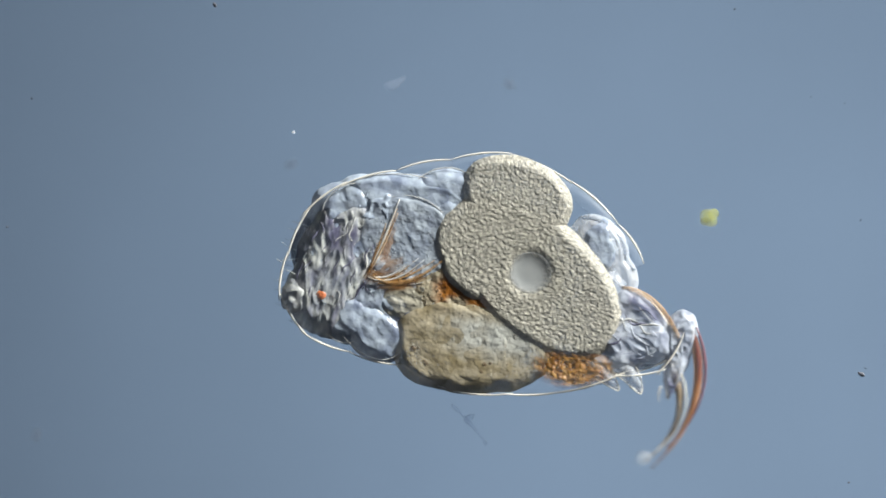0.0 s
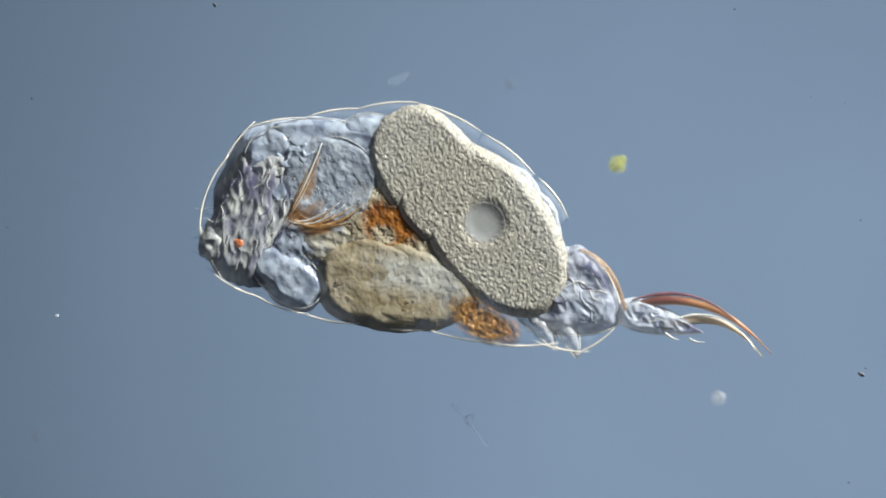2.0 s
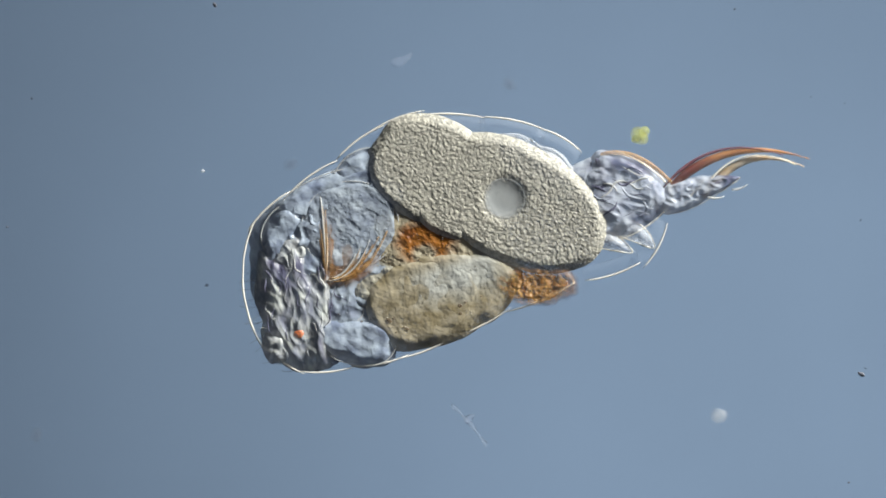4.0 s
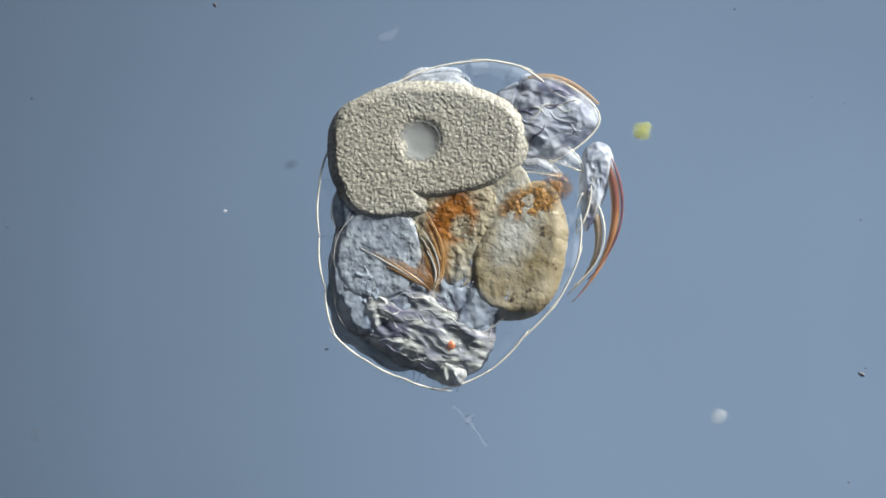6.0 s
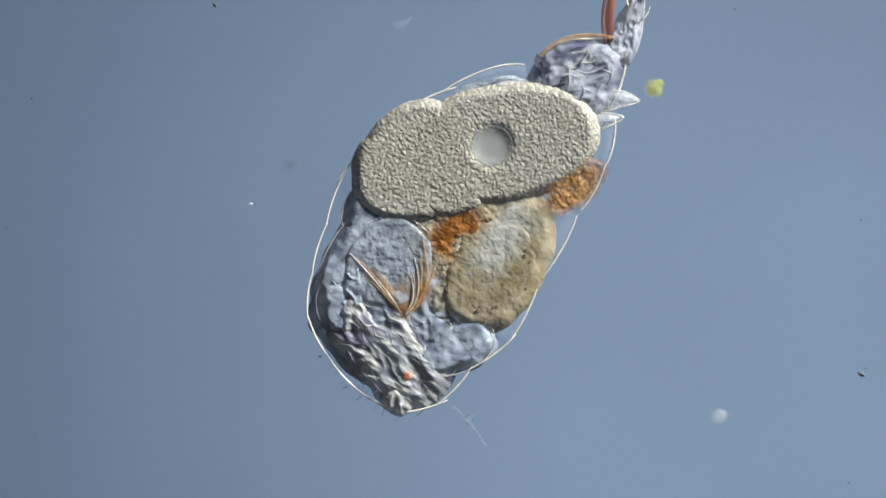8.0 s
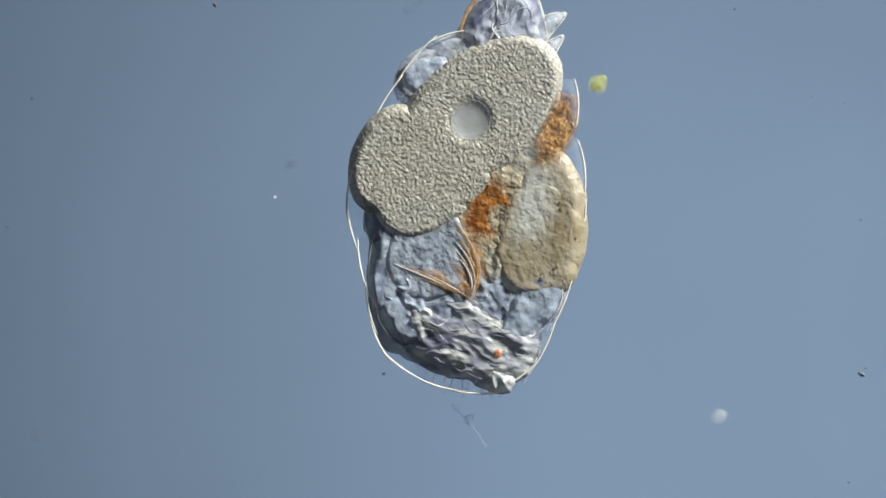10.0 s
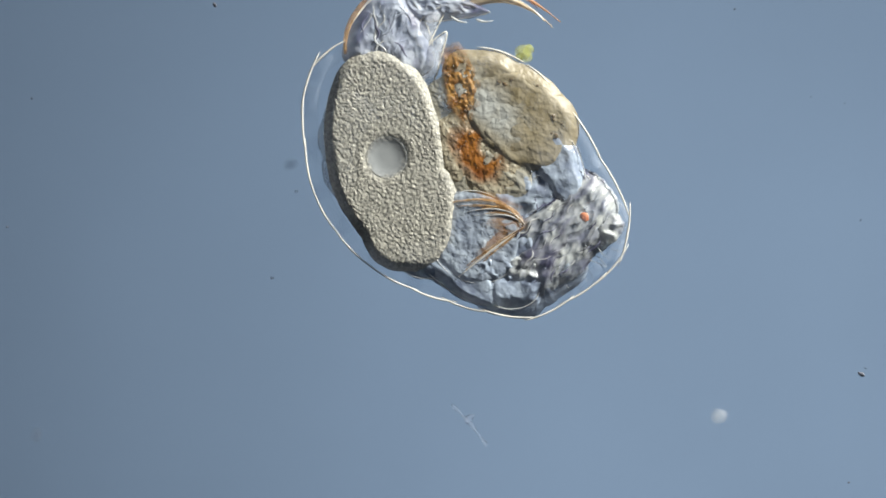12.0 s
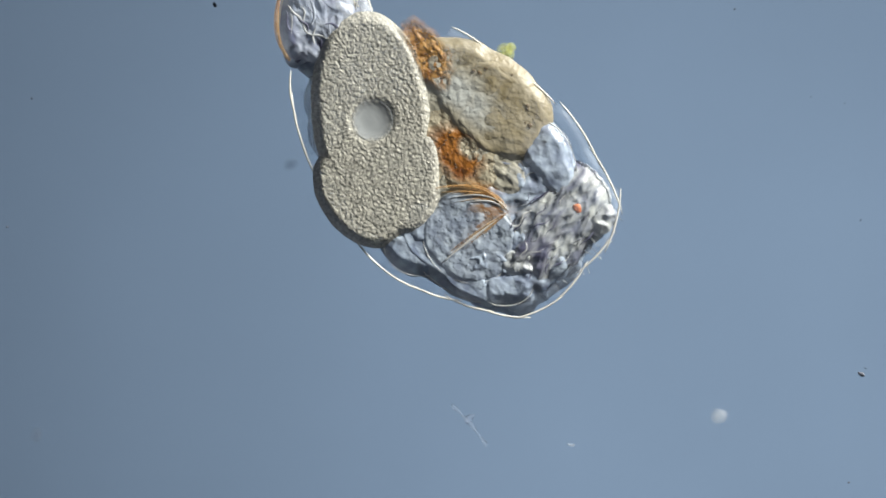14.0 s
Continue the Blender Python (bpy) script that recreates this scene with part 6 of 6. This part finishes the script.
    walk(parts['plate_14'], [
        (0, at(0.054, -0.201, SHELL, -165.1)), (0.5, at(0.026, -0.192, SHELL, -174.0)), (1, at(0.016, -0.201, SHELL, -176.1)),
        (1.5, at(0.011, -0.201, SHELL, -176.3)), (2, at(0.011, -0.201, SHELL, -176.7)), (2.2, at(-0.077, -0.240, SHELL, -163.2)),
        (4.3, at(-0.098, -0.200, SHELL, -167.7)), (4.5, at(-0.059, -0.242, SHELL, -164.2)), (5, at(-0.170, -0.305, SHELL, -191.2)),
        (5.5, at(-0.200, -0.318, SHELL, -199.1)), (6.2, at(-0.196, -0.315, SHELL, -198.4)), (6.5, at(-0.144, -0.276, SHELL, -192.7)),
        (6.7, at(-0.175, -0.245, SHELL, -190.7)), (7, at(-0.202, -0.243, SHELL, -170.8)), (7.5, at(-0.197, -0.227, SHELL, -172.4)),
        (8, at(-0.191, -0.225, SHELL, -167.6)), (8.35, at(-0.190, -0.227, SHELL, -168.3)), (8.5, at(-0.250, -0.263, SHELL, -201.6)),
        (8.7, at(-0.223, -0.270, SHELL, -191.9)), (9.6, at(-0.262, -0.237, SHELL, -188.6)), (10.8, at(-0.276, -0.224, SHELL, -186.8)),
        (11, at(-0.307, -0.212, SHELL, -189.4)), (11.25, at(-0.284, -0.220, SHELL, -191.0)), (11.5, at(-0.309, -0.229, SHELL, -188.9)),
        (11.7, at(-0.310, -0.263, SHELL, -197.5)), (12, at(-0.325, -0.237, SHELL, -199.6)), (12.5, at(-0.319, -0.238, SHELL, -192.2)),
        (13, at(-0.358, -0.206, SHELL, -194.4)), (13.6, at(-0.365, -0.208, SHELL, -195.2)), (14, at(-0.366, -0.212, SHELL, -198.9)),
    ])
    walk(parts['plate_15'], [
        (0, at(0.144, -0.166, SHELL, -151.3)), (0.5, at(0.113, -0.170, SHELL, -155.7)), (1, at(0.115, -0.187, SHELL, -164.5)),
        (1.5, at(0.115, -0.186, SHELL, -162.9)), (2, at(0.111, -0.189, SHELL, -167.1)), (2.2, at(0.008, -0.217, SHELL, -166.1)),
        (4.3, at(0.027, -0.180, SHELL, -173.0)), (4.5, at(0.034, -0.225, SHELL, -175.1)), (5, at(-0.095, -0.312, SHELL, -178.3)),
        (5.5, at(-0.123, -0.334, SHELL, -183.2)), (6.2, at(-0.119, -0.330, SHELL, -182.5)), (6.5, at(-0.076, -0.290, SHELL, -189.7)),
        (6.7, at(-0.078, -0.238, SHELL, -163.1)), (7, at(-0.101, -0.225, SHELL, -169.6)), (7.5, at(-0.070, -0.209, SHELL, -171.7)),
        (8, at(-0.068, -0.203, SHELL, -171.3)), (8.35, at(-0.067, -0.206, SHELL, -171.3)), (8.5, at(-0.158, -0.271, SHELL, -173.1)),
        (8.7, at(-0.137, -0.284, SHELL, -185.7)), (9.6, at(-0.149, -0.241, SHELL, -176.8)), (10.8, at(-0.177, -0.229, SHELL, -177.5)),
        (11, at(-0.205, -0.227, SHELL, -188.0)), (11.25, at(-0.183, -0.234, SHELL, -186.0)), (11.5, at(-0.204, -0.242, SHELL, -185.1)),
        (11.7, at(-0.201, -0.283, SHELL, -184.3)), (12, at(-0.220, -0.269, SHELL, -194.1)), (12.5, at(-0.226, -0.262, SHELL, -196.3)),
        (13, at(-0.265, -0.223, SHELL, -186.7)), (13.6, at(-0.272, -0.227, SHELL, -187.9)), (14, at(-0.278, -0.238, SHELL, -193.5)),
    ])
    walk(parts['plate_16'], [
        (0, at(0.221, -0.132, SHELL, -162.5)), (0.5, at(0.195, -0.146, SHELL, -171.2)), (1, at(0.188, -0.178, SHELL, -179.7)),
        (1.5, at(0.185, -0.178, SHELL, -182.9)), (2, at(0.183, -0.178, SHELL, -177.7)), (2.2, at(0.096, -0.212, SHELL, -186.6)),
        (4.3, at(0.160, -0.165, SHELL, -174.6)), (4.5, at(0.124, -0.226, SHELL, -186.5)), (5, at(-0.035, -0.300, SHELL, -158.6)),
        (5.5, at(-0.055, -0.327, SHELL, -163.3)), (6.2, at(-0.051, -0.322, SHELL, -162.5)), (6.5, at(-0.002, -0.276, SHELL, -154.1)),
        (6.7, at(0.043, -0.205, SHELL, -166.1)), (7, at(0.030, -0.204, SHELL, -171.3)), (7.5, at(0.046, -0.194, SHELL, -173.5)),
        (8, at(0.052, -0.183, SHELL, -170.1)), (8.35, at(0.052, -0.187, SHELL, -170.8)), (8.5, at(-0.021, -0.242, SHELL, -164.5)),
        (8.7, at(-0.033, -0.260, SHELL, -158.1)), (9.6, at(-0.032, -0.216, SHELL, -158.8)), (10.8, at(-0.059, -0.205, SHELL, -163.1)),
        (11, at(-0.088, -0.223, SHELL, -168.1)), (11.25, at(-0.069, -0.229, SHELL, -168.9)), (11.5, at(-0.079, -0.227, SHELL, -165.5)),
        (11.7, at(-0.091, -0.281, SHELL, -171.9)), (12, at(-0.115, -0.285, SHELL, -183.4)), (12.5, at(-0.117, -0.280, SHELL, -181.8)),
        (13, at(-0.143, -0.218, SHELL, -172.2)), (13.6, at(-0.150, -0.224, SHELL, -172.5)), (14, at(-0.158, -0.239, SHELL, -172.4)),
    ])
    walk(parts['plate_17'], [
        (0, at(0.269, -0.091, SHELL, -112.5)), (0.5, at(0.246, -0.114, SHELL, -103.9)), (1, at(0.244, -0.157, SHELL, -131.5)),
        (1.5, at(0.239, -0.158, SHELL, -129.1)), (2, at(0.234, -0.158, SHELL, -134.5)), (2.2, at(0.165, -0.193, SHELL, -135.8)),
        (4.3, at(0.243, -0.138, SHELL, -131.7)), (4.5, at(0.198, -0.213, SHELL, -150.8)), (5, at(0.021, -0.289, SHELL, -179.5)),
        (5.5, at(0.005, -0.315, SHELL, -173.3)), (6.2, at(0.009, -0.309, SHELL, -172.6)), (6.5, at(0.079, -0.245, SHELL, -165.1)),
        (6.7, at(0.144, -0.172, SHELL, -153.4)), (7, at(0.134, -0.174, SHELL, -151.6)), (7.5, at(0.128, -0.169, SHELL, -152.1)),
        (8, at(0.134, -0.158, SHELL, -153.2)), (8.35, at(0.135, -0.163, SHELL, -153.9)), (8.5, at(0.101, -0.211, SHELL, -168.9)),
        (8.7, at(0.074, -0.222, SHELL, -164.6)), (9.6, at(0.073, -0.181, SHELL, -165.4)), (10.8, at(0.060, -0.166, SHELL, -160.4)),
        (11, at(0.031, -0.183, SHELL, -154.8)), (11.25, at(0.045, -0.191, SHELL, -155.2)), (11.5, at(0.053, -0.182, SHELL, -155.6)),
        (11.7, at(0.001, -0.257, SHELL, -159.4)), (12, at(-0.021, -0.268, SHELL, -154.8)), (12.5, at(-0.019, -0.263, SHELL, -157.1)),
        (13, at(-0.014, -0.200, SHELL, -171.2)), (13.6, at(-0.021, -0.206, SHELL, -171.5)), (14, at(-0.028, -0.221, SHELL, -171.3)),
    ])
    walk(parts['alga'], [
        (0, at(0.476, 0.057, 0.0, 0)), (0.5, at(0.466, 0.080, 0.0, 0)), (1, at(0.353, 0.037, 0.0, 0)), (1.5, at(0.320, 0.122, 0.0, 0)),
        (2, at(0.312, 0.153, 0.0, 0)), (2.2, at(0.342, 0.194, 0.0, 0)), (4.3, at(0.357, 0.209, 0.0, 0)), (4.5, at(0.364, 0.234, 0.0, 0)),
        (5, at(0.360, 0.221, 0.0, 0)), (5.5, at(0.355, 0.213, 0.0, 0)), (6.2, at(0.357, 0.211, 0.0, 0)), (6.5, at(0.370, 0.201, 0.0, 0)),
        (6.7, at(0.383, 0.216, 0.0, 0)), (7, at(0.381, 0.256, 0.0, 0)), (7.5, at(0.378, 0.288, 0.0, 0)), (8.35, at(0.378, 0.290, 0.0, 0)),
        (8.5, at(0.323, 0.317, 0.0, 0)), (8.7, at(0.293, 0.320, 0.0, 0)), (10.8, at(0.257, 0.285, 0.0, 0)), (11, at(0.240, 0.300, 0.0, 0)),
        (11.25, at(0.234, 0.297, 0.0, 0)), (11.5, at(0.177, 0.290, 0.0, 0)), (11.7, at(0.158, 0.325, 0.0, 0)), (12, at(0.145, 0.351, 0.0, 0)),
        (12.5, at(0.149, 0.351, 0.0, 0)), (13, at(0.113, 0.354, 0.0, 0)), (14, at(0.113, 0.354, 0.0, 0)),
    ])
    walk(parts['grain'], [
        (0, at(0.360, -0.375, 0.01, 0)), (0.3, at(0.538, -0.342, 0.01, 0)), (0.5, at(0.631, -0.363, 0.01, 0)), (0.6, at(0.639, -0.348, 0.01, 0)),
        (0.9, at(0.578, -0.358, 0.01, 0)), (1, at(0.538, -0.385, 0.01, 0)), (1.5, at(0.503, -0.292, 0.01, 0)), (2, at(0.493, -0.267, 0.01, 0)),
        (2.2, at(0.495, -0.270, 0.01, 0)), (4.3, at(0.494, -0.300, 0.01, 0)), (14, at(0.494, -0.300, 0.01, 0)),
    ])
    walk(parts['mote_one'], [
        (0, at(-0.268, 0.209, 0.006, 0)), (2.2, at(-0.318, 0.168, 0.006, 0)), (4.3, at(-0.439, 0.124, 0.006, 0)), (4.5, at(-0.441, 0.102, 0.006, 0)),
        (5, at(-0.409, 0.061, 0.006, 0)), (5.5, at(-0.397, 0.064, 0.006, 0)), (7, at(-0.368, 0.075, 0.006, 0)), (14, at(-0.227, 0.113, 0.006, 0)),
    ])
    walk(parts['mote_two'], [
        (0, at(-0.824, -0.060, 0.006, 0)), (2.2, at(-0.672, -0.120, 0.006, 0)), (4.3, at(-0.369, -0.062, 0.006, 0)), (5.5, at(-0.209, -0.161, 0.006, 0)),
        (6.5, at(-0.208, -0.183, 0.006, 0)), (7, at(-0.201, -0.188, 0.006, 0)), (7.5, at(-0.221, -0.193, 0.006, 0)), (8.35, at(-0.219, -0.193, 0.006, 0)),
        (10.8, at(-0.071, -0.234, 0.006, 0)), (11.5, at(-0.307, -0.024, 0.006, 0)), (13, at(-0.287, -0.202, 0.006, 0)), (14, at(0.229, -0.351, 0.006, 0)),
    ])
    walk(parts['scrap'], [
        (0, at(-0.085, 0.295, 0.006, 25)), (4.3, at(-0.073, 0.345, 0.006, 25)), (5, at(-0.096, 0.366, 0.006, 25)), (5.5, at(-0.099, 0.375, 0.006, 25)),
        (7, at(-0.085, 0.391, 0.006, 25)), (14, at(-0.024, 0.507, 0.006, 25)),
    ])


motions()
